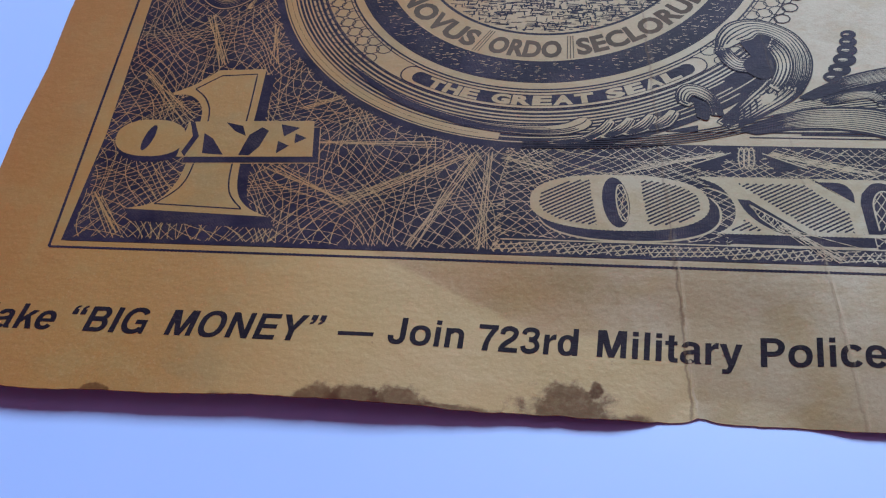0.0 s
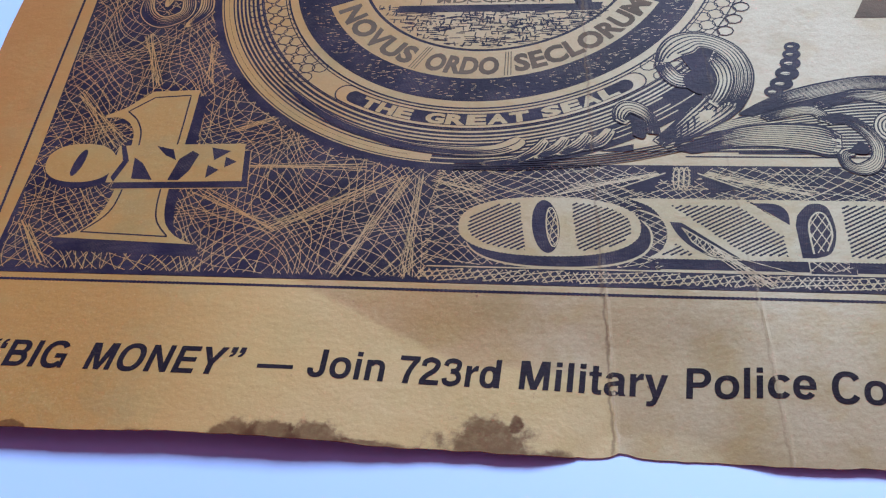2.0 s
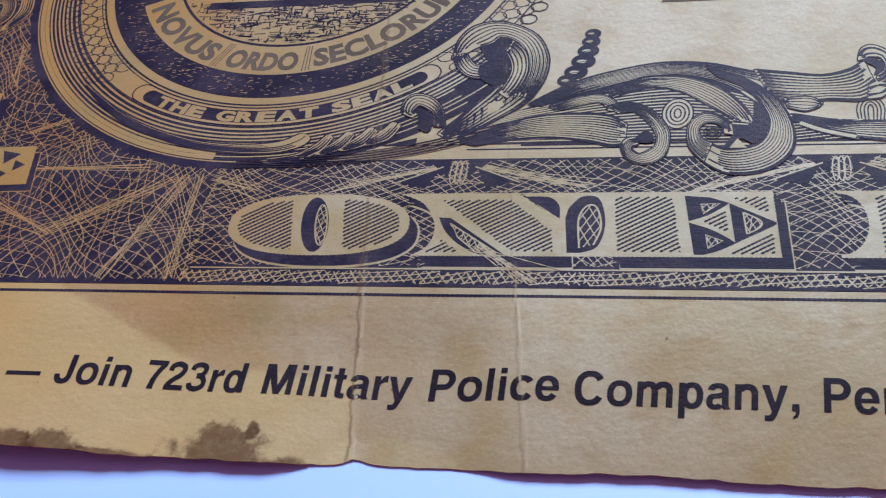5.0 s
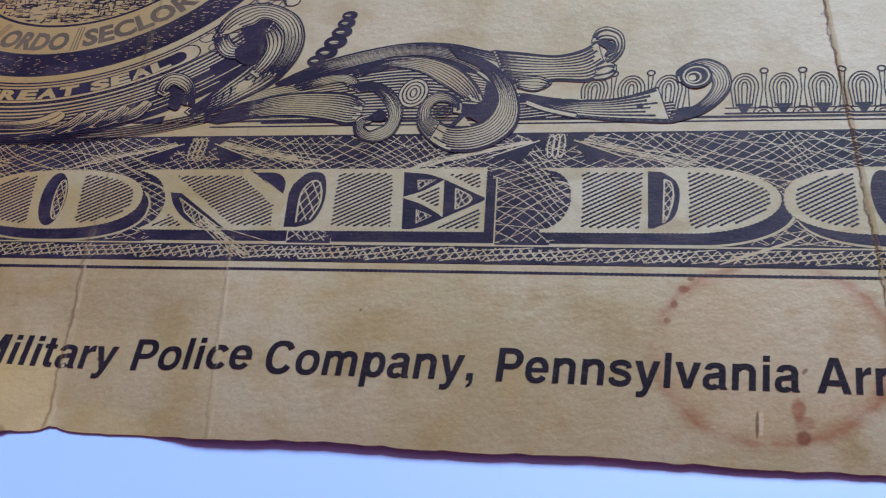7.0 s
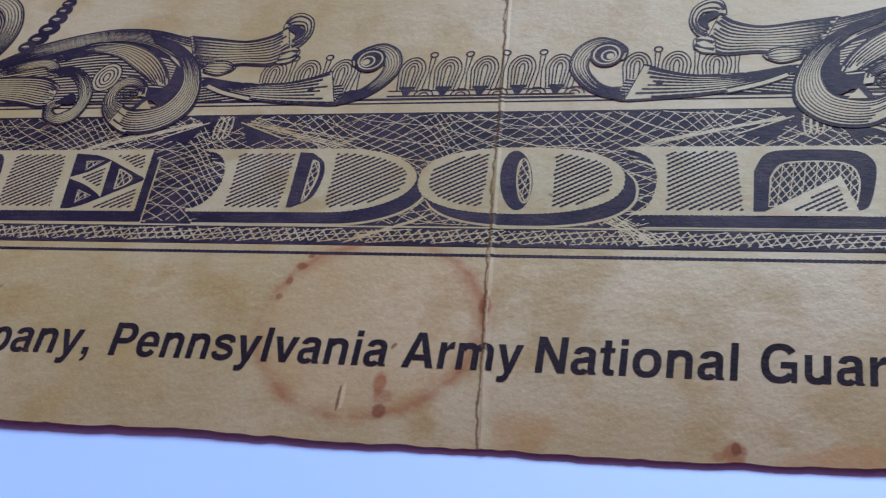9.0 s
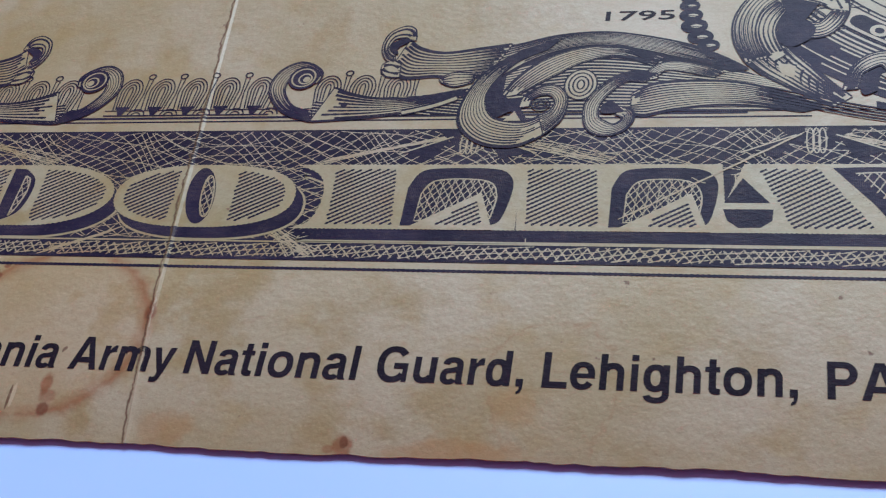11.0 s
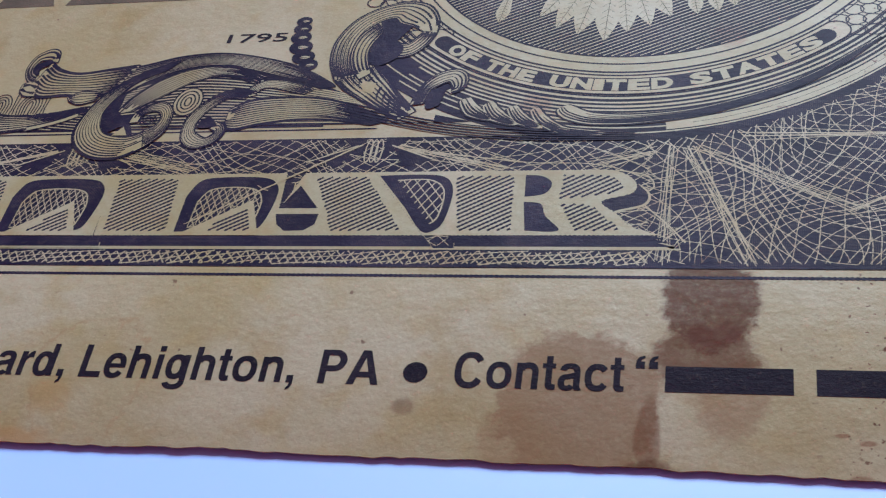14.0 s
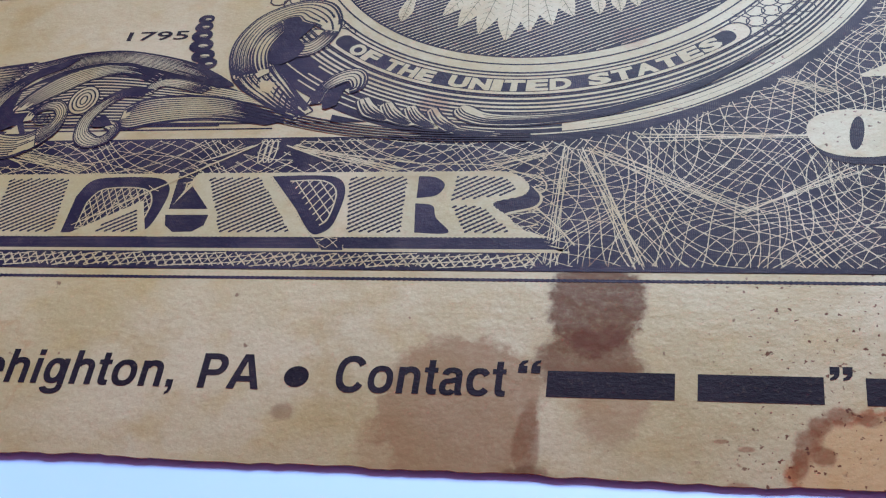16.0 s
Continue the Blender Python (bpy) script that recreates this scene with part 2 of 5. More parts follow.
PAPER_A, PAPER_B = (0.385, 0.325, 0.17), (0.47, 0.425, 0.285)
PAPER_C, PAPER_D = (0.42, 0.22, 0.055), (0.385, 0.285, 0.105)
PAPER = paper_material()
INK = ink_material("navy_ink", (0.013, 0.010, 0.026), (0.022, 0.017, 0.041), 0.44, 0.42)
TEXT_INK = ink_material("black_ink", (0.012, 0.009, 0.016), (0.020, 0.015, 0.024), 0.5)
GREY_INK = ink_material("grey_ink", (0.085, 0.065, 0.05), (0.13, 0.095, 0.07), 0.55)
TABLE = plain_material("white_laminate", (0.34, 0.53, 0.96), (0.38, 0.57, 0.97), 9.0, 0.45, 0.1)
# unseen walls, their red picked to bounce a maroon tint into the shadow
WALL = plain_material("wall_red_bounce", (0.52, 0.17, 0.23), (0.58, 0.20, 0.26), 2.0, 0.8)
FLOOR = plain_material("floor_boards", (0.22, 0.14, 0.08), (0.30, 0.20, 0.12), 3.0, 0.5)

# ---- the unseen room added round the table ----


def box(bm, x0, x1, y0, y1, z0, z1):
    vs = [bm.verts.new((x, y, z)) for x in (x0, x1) for y in (y0, y1) for z in (z0, z1)]
    for f in ((0, 1, 3, 2), (4, 6, 7, 5), (0, 4, 5, 1), (2, 3, 7, 6), (0, 2, 6, 4), (1, 5, 7, 3)):
        bm.faces.new([vs[i] for i in f])


def solid(name, boxes, mat, bevel=0.0):
    bm = bmesh.new()
    for b in boxes:
        box(bm, *b)
    if bevel:
        bmesh.ops.bevel(bm, geom=bm.edges[:], offset=bevel, segments=3, affect="EDGES", profile=0.5)
    bmesh.ops.recalc_face_normals(bm, faces=bm.faces)
    me = bpy.data.meshes.new(name)
    bm.to_mesh(me)
    bm.free()
    me.materials.append(mat)
    return new(name, me)


G = -0.75
tagged(solid("floor", [(-2, 2, -2, 1.6, G - 0.1, G)], FLOOR), "plain wooden floor of the room", "floor", kind="structure")
tagged(solid("ceiling", [(-2, 2, -2, 1.6, 1.75, 1.85)], WALL), "unseen plain ceiling, red to tint the shade", "ceiling", kind="structure")
tagged(solid("wall_west", [(-2.1, -2, -2, 1.6, G, 1.75)], WALL), "unseen plain wall, red to tint the shade", "wall", kind="structure")
tagged(solid("wall_east", [(2, 2.1, -2, 1.6, G, 1.75)], WALL), "unseen plain wall, red to tint the shade", "wall", kind="structure")
tagged(solid("wall_south", [(-2.1, 2.1, -2.1, -2, G, 1.75)], WALL), "unseen plain wall, red to tint the shade", "wall", kind="structure")
tagged(solid("wall_north", [(-2.1, -0.35, 1.6, 1.7, G, 1.75), (0.65, 2.1, 1.6, 1.7, G, 1.75),
                            (-0.35, 0.65, 1.6, 1.7, G, 0.78), (-0.35, 0.65, 1.6, 1.7, 1.58, 1.75)], WALL),
       "unseen wall with a window opening, red to tint the shade", "wall", kind="structure")

table = tagged(new("table"), "white laminate table with a bright smooth top", "table")
top = solid("tabletop", [(-0.6, 0.6, -0.4, 0.4, -0.03, 0.0)], TABLE, 0.003)
top.parent = table
for lx in (-0.54, 0.54):
    for ly in (-0.34, 0.34):
        leg = solid("leg", [(lx - 0.025, lx + 0.025, ly - 0.025, ly + 0.025, G, -0.031)], TABLE, 0.003)
        leg.parent = table

# ---- drawing flat ink on the folded sheet (all in mm) ----
def edge_drop(x):
    """How far the lower edge sinks towards the table."""
    k = min(1.0, max(0.0, (x + 40.5) / 5.0))
    k = k * k * (3 - 2 * k)
    q = min(1.0, max(0.0, (x + 16) / 22))
    q = q * q * (3 - 2 * q)
    return 0.12 + k * (0.68 + 0.08 * q) + 0.03 * noise.noise((x * 0.15, 0.4, 0))


def sag(x, y):
    """The sheet sinks between the worn folds, below the printed frame."""
    a = min(1.0, max(0.0, (x + 54) / 10)) * min(1.0, max(0.0, (-27 - x) / 6))
    b = min(1.0, max(0.0, (1.0 - y) / 5))
    return 0.42 * a * a * (3 - 2 * a) * b * b * (3 - 2 * b)


def sheet_z(x, y):
    z = LIFT - sag(x, y) - (edge_drop(x) * (-y / 10.0) ** 2 if y < 0.0 else 0.0)
    z = max(z, 0.08)
    for at, lean, high, half in FOLDS:
        if at < 0:      # the lesser folds flatten out in the printed frame
            high *= min(1.0, max(0.12, (1.5 - y) / 3))
        z += high * max(0.0, 1 - abs(x - at - lean * y) / half)
    return z


class Sketch:
    """Flat shapes, gathered as vertices and faces."""

    def __init__(self):
        self.v, self.f, self.e, self.count = [], [], [], 0

    def step(self):
        """Each shape lies a hair over the one before it."""
        self.count += 1
        self.e += [self.count % 23] * (len(self.v) - len(self.e))

    def poly(self, pts, holes=()):
        loops = [list(pts), *[list(h) for h in holes]]
        base = len(self.v)
        for lp in loops:
            self.v += [(p[0], p[1]) for p in lp]
        from_tess = tessellate([[Vector((p[0], p[1], 0)) for p in lp] for lp in loops])
        self.f += [tuple(base + i for i in t) for t in from_tess]
        self.step()
        return self

    def line(self, pts, width, closed=False):
        """A strip along pts; width: a number or a function of 0 to 1."""
        n = len(pts)
        if n < 2:
            return self
        base = len(self.v)
        for i, p in enumerate(pts):
            a = pts[i - 1] if i or closed else p
            b = pts[(i + 1) % n] if i < n - 1 or closed else p
            dx, dy = b[0] - a[0], b[1] - a[1]
            d = math.hypot(dx, dy) or 1e-9
            w = (width(i / (n - 1)) if callable(width) else width) / 2
            self.v += [(p[0] - dy / d * w, p[1] + dx / d * w), (p[0] + dy / d * w, p[1] - dx / d * w)]
        for i in range(n if closed else n - 1):
            a, b = base + 2 * i, base + 2 * ((i + 1) % n)
            self.f.append((a, a + 1, b + 1, b))
        self.step()
        return self

    def hatch(self, outline, angle, step, width, jitter=0.0):
        c, s = math.cos(radians(angle)), math.sin(radians(angle))
        turned = [(x * c + y * s, -x * s + y * c) for x, y in outline]
        lo, hi = min(p[1] for p in turned), max(p[1] for p in turned)
        k = math.floor(lo / step) * step
        while k < hi:
            cuts = []
            for i, a in enumerate(turned):
                b = turned[(i + 1) % len(turned)]
                if (a[1] - k) * (b[1] - k) < 0:
                    cuts.append(a[0] + (b[0] - a[0]) * (k - a[1]) / (b[1] - a[1]))
            cuts.sort()
            for a, b in zip(cuts[::2], cuts[1::2]):
                if b - a > width * 1.5:
                    a, b = a + random.uniform(0, jitter), b - random.uniform(0, jitter)
                    n = max(1, int((b - a) / 0.105))
                    run = [(a + (b - a) * i / n) for i in range(n + 1)]
                    self.line([(u * c - k * s, u * s + k * c) for u in run], lambda t: width * (1.3 if round(t * n) % 2 else 0.72))
            k += step
        return self

    def where(self, pts, inside, width, dotted=False):
        """The stretches of a line that lie inside a region."""
        run = []
        for p in list(pts) + [None]:
            if p and inside(*p):
                run.append(p)
                continue
            n = len(run) - 1
            if n > 0:
                self.line(run, (lambda t: width * (1.45 if round(t * n) % 2 else 0.6)) if dotted else width)
            run = []
        return self

    def mesh(self, letters, place):
        """Adds a flat mesh, moved by place(x, y)."""
        flat = [place(x, y) for x, y in letters[0]]
        for t in letters[1]:
            base = len(self.v)
            self.v += [flat[i] for i in t]
            self.f.append(tuple(range(base, base + len(t))))
            self.step()
        return self


from mathutils.geometry import tessellate_polygon as tessellate


def finish(sk, layer, mat, name, parent, label="", flip=None):
    """Cuts the sketch along the folds, lays it on the sheet and links it as one part."""
    pts = [flip(*p) for p in sk.v] if flip else sk.v
    bm = bmesh.new()
    vs = [bm.verts.new((x, y, 0.00003 * e)) for (x, y), e in zip(pts, sk.e)]
    for f in sk.f:
        if len(set(f)) == len(f):
            try:
                bm.faces.new([vs[i] for i in f])
            except ValueError:
                pass
    x0, x1 = min(p[0] for p in pts), max(p[0] for p in pts)
    for at, lean, high, half in FOLDS:
        if x0 - 8 < at < x1 + 8:
            for off in (-half, 0.0, half):
                bmesh.ops.bisect_plane(bm, geom=bm.verts[:] + bm.edges[:] + bm.faces[:], dist=1e-5,
                                       plane_co=(at + off, 0, 0), plane_no=Vector((1, -lean, 0)).normalized())
    # follow the bend towards the lower edge
    cuts = [1.0 - 0.5 * i for i in range(23)] if min(p[1] for p in pts) < -1.0 else []
    for level in cuts:
        bmesh.ops.bisect_plane(bm, geom=bm.verts[:] + bm.edges[:] + bm.faces[:], dist=1e-5, plane_co=(0, level, 0), plane_no=(0, 1, 0))
    up = 0.010 + 0.0034 * layer + 0.0003 * (len(bpy.data.objects) % 9)
    for v in bm.verts:
        v.co = Vector((v.co.x, v.co.y, sheet_z(v.co.x, v.co.y) + up + v.co.z)) * MM
    for f in bm.faces:
        f.normal_update()
        if f.normal.z < 0:
            f.normal_flip()
    me = bpy.data.meshes.new(name)
    bm.to_mesh(me)
    bm.free()
    me.materials.append(mat)
    ob = new(name, me)
    ob.parent = parent
    if label:
        tagged(ob, label)
    if name in ("ray_fan", "ground_engraving", "corner_web", "upper_web", "lower_web", "grass", "ring_stipple"):
        tagged(ob, kind="stuff")
    return ob


def arc(cx, cy, r, a0, a1, n=48, ry=None):
    return [(cx + r * math.cos(radians(a0 + (a1 - a0) * i / n)), cy + (ry or r) * math.sin(radians(a0 + (a1 - a0) * i / n)))
            for i in range(n + 1)]


def oval(cx, cy, rx, ry, power=2.3, slant=0.0, n=64):
    out = []
    for i in range(n):
        a = 2 * math.pi * i / n
        c, s = math.cos(a), math.sin(a)
        x, y = abs(c) ** (2 / power) * math.copysign(rx, c), abs(s) ** (2 / power) * math.copysign(ry, s)
        out.append((cx + x + slant * y, cy + y))
    return out


def toothed(pts, step=0.11, amp=0.02):
    """An outline with the fine sawtooth that coarse screen printing leaves."""
    out, k = [], 0
    for a, b in zip(pts, list(pts[1:]) + [pts[0]]):
        dx, dy = b[0] - a[0], b[1] - a[1]
        d = math.hypot(dx, dy)
        n = max(1, int(d / step))
        for i in range(n):
            o = amp * (1 if k % 2 else -1)
            out.append((a[0] + dx * i / n - dy / (d or 1) * o, a[1] + dy * i / n + dx / (d or 1) * o))
            k += 1
    return out


def smooth(pts, per=10):
    """A smooth line through pts."""
    out = []
    for i in range(len(pts) - 1):
        p0, p1, p2, p3 = (Vector(pts[max(0, min(len(pts) - 1, i + k))]) for k in (-1, 0, 1, 2))
        for j in range(per):
            t = j / per
            q = 0.5 * (2 * p1 + (p2 - p0) * t + (2 * p0 - 5 * p1 + 4 * p2 - p3) * t * t + (3 * p1 - p0 - 3 * p2 + p3) * t ** 3)
            out.append((q.x, q.y))
    out.append(tuple(pts[-1]))
    return out


def shifted(pts, off):
    """The line moved sideways by off(0 to 1)."""
    out = []
    n = len(pts)
    for i, p in enumerate(pts):
        a, b = pts[max(0, i - 1)], pts[min(n - 1, i + 1)]
        dx, dy = b[0] - a[0], b[1] - a[1]
        d = math.hypot(dx, dy) or 1e-9
        o = off(i / (n - 1))
        out.append((p[0] - dy / d * o, p[1] + dx / d * o))
    return out


def glyphs(text, bold=0.0, shear=0.0):
    """The letters of a text as a flat mesh with its own width and a cap height of 1."""
    cu = bpy.data.curves.new("lettering", "FONT")
    cu.body, cu.size, cu.offset, cu.shear, cu.resolution_u = text, 1.0, bold, shear, 3
    cu.fill_mode = "FRONT"
    ob = bpy.data.objects.new("lettering", cu)
    scene.collection.objects.link(ob)
    me = bpy.data.meshes.new_from_object(ob.evaluated_get(bpy.context.evaluated_depsgraph_get()))
    v = [(p.co.x, p.co.y) for p in me.vertices]
    f = [tuple(p.vertices) for p in me.polygons]
    bpy.data.objects.remove(ob)
    bpy.data.curves.remove(cu)
    bpy.data.meshes.remove(me)
    return v, f


CAP = 0.729          # the font's cap height at size 1


def fitted(mesh, x0, x1, base, cap):
    lo, hi = min(p[0] for p in mesh[0]), max(p[0] for p in mesh[0])
    return lambda x, y: (x0 + (x - lo) / (hi - lo) * (x1 - x0), base + y / CAP * cap)


# ---- the note ----
note = tagged(new("novelty_banknote"), "worn yellowed paper dollar-style handout with stains and folds on the table", "banknote")
note.location = (0, 0, 0)


def edge_y(x):
    """The torn lower edge."""
    y = -9.95 - 0.10 * math.sin(x * 0.11 + 1.0) + 0.16 * noise.noise((x * 0.16, 3.1, 0)) + 0.09 * noise.noise((x * 0.9, 1.7, 0)) + 0.05 * noise.noise((x * 3.1, 7.7, 0))
    y += 0.45 * max(0, 1 - abs(x + 55) / 14)
    return y + 0.58 * min(0.92, edge_drop(x) + sag(x, -10)) + 0.30 * math.exp(-((x + 35.6) / 0.5) ** 2)


def edge_x(y, side):
    return side * (79.4 + 0.035 * y + 0.9 * noise.noise((y * 0.13, side * 5, 0)) + 0.2 * noise.noise((y * 0.8, side * 9, 0)))


def build_paper():
    bm = bmesh.new()
    rows = [i / 16 for i in range(17)]
    ups = [-2.4, -1.8, -1.2, -0.6, 0.0, 0.5, 1.0, 4.0, 10.0, 16.0, 22.0, 30.0, 40.0, 52.0, 66.5]
    cols = 400
    grid = []
    for i in range(cols + 1):
        u = i / cols
        xm = -79.5 + 159.0 * u
        line = []
        for r in rows:
            yb = edge_y(xm)
            line.append((xm, yb + (-3.0 - yb) * r, 0.0))
        for yy in ups:
            xl, xr = edge_x(yy, -1), edge_x(yy, 1)
            line.append((xl + (xr - xl) * u, yy + (0.2 * noise.noise((xm * 0.3, 2, 0)) if yy > 60 else 0), 0.0))
        grid.append([bm.verts.new((x, y, s)) for x, y, s in line])
    for a, b in zip(grid, grid[1:]):
        for j in range(len(a) - 1):
            bm.faces.new((a[j], b[j], b[j + 1], a[j + 1]))
    for at, lean, high, half in FOLDS:
        for off in (-half, 0.0, half):
            bmesh.ops.bisect_plane(bm, geom=bm.verts[:] + bm.edges[:] + bm.faces[:], dist=1e-5,
                                   plane_co=(at + off, 0, 0), plane_no=Vector((1, -lean, 0)).normalized())
    for v in bm.verts:
        x, y, s = v.co
        z = sheet_z(x, y)
        # the far edge, out of sight, rests on the table
        if y > 40:
            z -= (LIFT - 0.11) * min(1.0, (y - 40) / 26) ** 2
        v.co = Vector((x, y, z)) * MM
    # thickness
    bmesh.ops.recalc_face_normals(bm, faces=bm.faces)
    if sum(f.normal.z for f in bm.faces) < 0:
        bmesh.ops.reverse_faces(bm, faces=bm.faces)
    top_faces = bm.faces[:]
    made = bmesh.ops.extrude_face_region(bm, geom=top_faces)
    down = {v for v in made["geom"] if isinstance(v, bmesh.types.BMVert)}
    low = [v for v in bm.verts if v not in down]
    for v in low:
        v.co.z -= 0.06 * MM
    bmesh.ops.recalc_face_normals(bm, faces=bm.faces)
    for e in bm.edges:
        e.smooth = len(e.link_faces) == 2 and e.calc_face_angle(0) < 0.6
    me = bpy.data.meshes.new("paper_sheet")
    bm.to_mesh(me)
    bm.free()
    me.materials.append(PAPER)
    for p in me.polygons:
        p.use_smooth = p.center.y < -2.5 * MM and abs(p.normal.z) > 0.6
    ob = new("paper_sheet", me)
    ob.parent = note
    return ob


build_paper()
SKEW = -0.055
HIGH = 58.0


def skewed(x, y):
    return (x + SKEW * y * (1 if x < 0 else -1), y) if abs(x) > 50 else (x, y)


# outer rule and the dark panel
sk = Sketch()
ring = [skewed(-74.1, 0.1), skewed(74.1, 0.1), skewed(74.1, HIGH - 0.1), skewed(-74.1, HIGH - 0.1)]
for a, b in zip(ring, ring[1:] + ring[:1]):
    n = int(math.hypot(b[0] - a[0], b[1] - a[1]) / 0.12)
    sk.line([(a[0] + (b[0] - a[0]) * i / n, a[1] + (b[1] - a[1]) * i / n) for i in range(n + 1)], lambda t: 0.20 if round(t * n) % 2 else 0.13)
finish(sk, 0, INK, "border_rule", note, "thin navy printed rule")

SEALS = (-46.0, 46.0)
SY, SR = 29.0, 19.6
sk = Sketch()
sk.poly(toothed([(-73.5, 0.62), (73.5, 0.62)])[:-1] + [(73.5, 0.62), (73.5, 9.6), (-73.5, 9.6)])
sk.poly([(-73.5, 9.6), (-46, 9.6), (-46, HIGH - 0.6), skewed(-73.5, HIGH - 0.6)])
sk.poly([(46, 9.6), (73.5, 9.6), skewed(73.5, HIGH - 0.6), (46, HIGH - 0.6)])
finish(sk, 0, INK, "panel_ground", note, "solid navy printed ground of the frame")

# rules over the panel
sk = Sketch()
sk.line([(-33 + i, 10.32) for i in range(67)], 0.10)
sk.line([(-30 + i, 10.62) for i in range(61)], 0.16)
finish(sk, 0, INK, "upper_rule", note)


def in_corner(x, y):
    side = 1 if x > 0 else -1
    return (47.0 < abs(x) < 73.0 - SKEW * y and 0.9 < y < 34 and math.hypot(x - 46 * side, y - SY) > SR + 0.35)


def in_bands(x, y):
    return abs(x) < 47.5 and (1.95 < y < 9.5 or 0.78 < y < 1.66) and math.hypot(abs(x) - 46, y - SY) > SR + 0.3


def web(inside, x0, x1, y0, y1, families, width, wave, seed):
    """Families of evenly spaced wavy lines; the wave drifts from line to line, so they bunch into lenses."""
    rnd = random.Random(seed)
    s = Sketch()
    cx, cy = (x0 + x1) / 2, (y0 + y1) / 2
    half = math.hypot(x1 - x0, y1 - y0) / 2
    for angle, step in families:
        c, sn = math.cos(radians(angle)), math.sin(radians(angle))
        k, ph0, drift, per = -half, rnd.uniform(0, 6.3), rnd.uniform(0.5, 0.9), rnd.uniform(0.5, 0.75)
        while k < half:
            ph, am = ph0 + drift * k, wave * (0.9 + 0.3 * math.sin(k * 0.7 + ph0))
            n = int(2 * half / 0.15)
            pts = []
            for i in range(n + 1):
                u = -half + 2 * half * i / n
                o = k + am * math.sin(u * per + ph)
                pts.append((cx + u * c - o * sn, cy + u * sn + o * c))
            s.where(pts, inside, width * rnd.uniform(0.8, 1.25), True)
            k += step * rnd.uniform(0.93, 1.07)
    return s


for side, seed in ((-1, 3), (1, 4)):
    a, b = sorted((side * 47, side * 75))
    fam = ((36, 0.60), (66, 0.78), (114, 0.78), (144, 0.60))
    finish(web(in_corner, a, b, 0, 34, fam, 0.040, 0.75, seed), 1, PAPER, "corner_web", note, "fine pale engraved web on navy")
finish(web(lambda x, y: in_bands(x, y) and y > 1.8, -48, 48, 1.9, 9.6, ((38, 0.50), (142, 0.50), (18, 1.0), (162, 1.0)), 0.042, 0.45, 9), 1, PAPER, "upper_web", note)
finish(web(lambda x, y: in_bands(x, y) and y < 1.8, -48, 48, 0.7, 1.7, ((52, 0.36), (126, 0.4), (8, 0.34)), 0.06, 0.12, 11), 1, PAPER, "lower_web", note)


def rays(flip):
    """Bundles of bright lines that fan out of knots in the web."""
    bundles = (((-49.5, 8.4), (-56.6, 4.3), 1.2), ((-56.6, 4.3), (-62.3, 7.3), 1.0), ((-49.2, 8.4), (-52.4, 0.9), 1.1),
               ((-48.5, 8.5), (-48.2, 0.9), 0.9), ((-47.4, 8.5), (-44.4, 7.3), 0.8), ((-60.5, 9.2), (-52.0, 9.3), 0.8),
               ((-72.5, 15.6), (-68.2, 11.4), 0.9), ((-61.0, 12.4), (-56.5, 14.4), 0.8), ((-64.5, 20.5), (-64.0, 16.5), 0.7),
               ((-69.5, 21.5), (-67.3, 16.4), 0.7), ((-72.4, 4.4), (-70.5, 1.5), 0.7))
    rnd = random.Random(21)
    for a, b, spread in bundles:
        s = Sketch()
        for i in range(7):
            p = (a[0] + rnd.uniform(-0.35, 0.35), a[1] + rnd.uniform(-0.3, 0.3))
            q = (b[0] + rnd.gauss(0, spread * 0.4), b[1] + rnd.gauss(0, spread * 0.4))
            n = 14
            s.where([(p[0] + (q[0] - p[0]) * j / n, p[1] + (q[1] - p[1]) * j / n) for j in range(n + 1)],
                    lambda x, y: y > 0.75 and math.hypot(abs(x) - 46, y - SY) > SR + 0.2, rnd.uniform(0.03, 0.06))
        finish(s, 2, PAPER, "ray_fan", note, "bright fanned engraved lines", flip)


rays(None)
rays(lambda x, y: (-x, y))

# bright bands that cross the upper strip towards the knots
for (ax, ay), (bx, by), lay in (((24.6, 3.6), (32.4, 9.0), 10), ((34.0, 9.0), (40.5, 7.3), 2), ((17.4, 9.0), (23.6, 7.3), 2), ((15.4, 9.0), (9.0, 7.3), 2),
                                ((-12.2, 9.0), (-5.8, 7.3), 2), ((-14.2, 9.0), (-20.4, 7.3), 2), ((-32.2, 9.0), (-26.2, 7.3), 2), ((-34.2, 9.0), (-40.0, 7.4), 2), ((-31.4, 3.4), (-28.2, 0.9), 10),
                                ((-4.5, 0.9), (-1.2, 2.3), 2), ((7.6, 2.4), (9.6, 0.9), 2)):
    rnd = random.Random(int(ax * 10) + 700)
    s = Sketch()
    for i in range(9):
        o, q = rnd.gauss(0, 0.2), rnd.gauss(0, 0.42)
        n = 12
        s.where([(ax + o + (bx - ax + q - o) * j / n, ay + o * 0.6 + (by - ay + (q - o) * 0.6) * j / n) for j in range(n + 1)],
                lambda x, y: 0.75 < y < 9.45, rnd.uniform(0.035, 0.065), True)
    for i in range(5):
        u = rnd.uniform(0.15, 0.85)
        px, py = ax + (bx - ax) * u, ay + (by - ay) * u
        s.line([(px - 0.35, py + rnd.uniform(-0.3, 0.3)), (px, py), (px + rnd.uniform(0.1, 0.4), py + rnd.uniform(-0.4, 0.4))], 0.05)
    finish(s, lay, PAPER, "ray_fan", note, "bright fanned engraved lines")

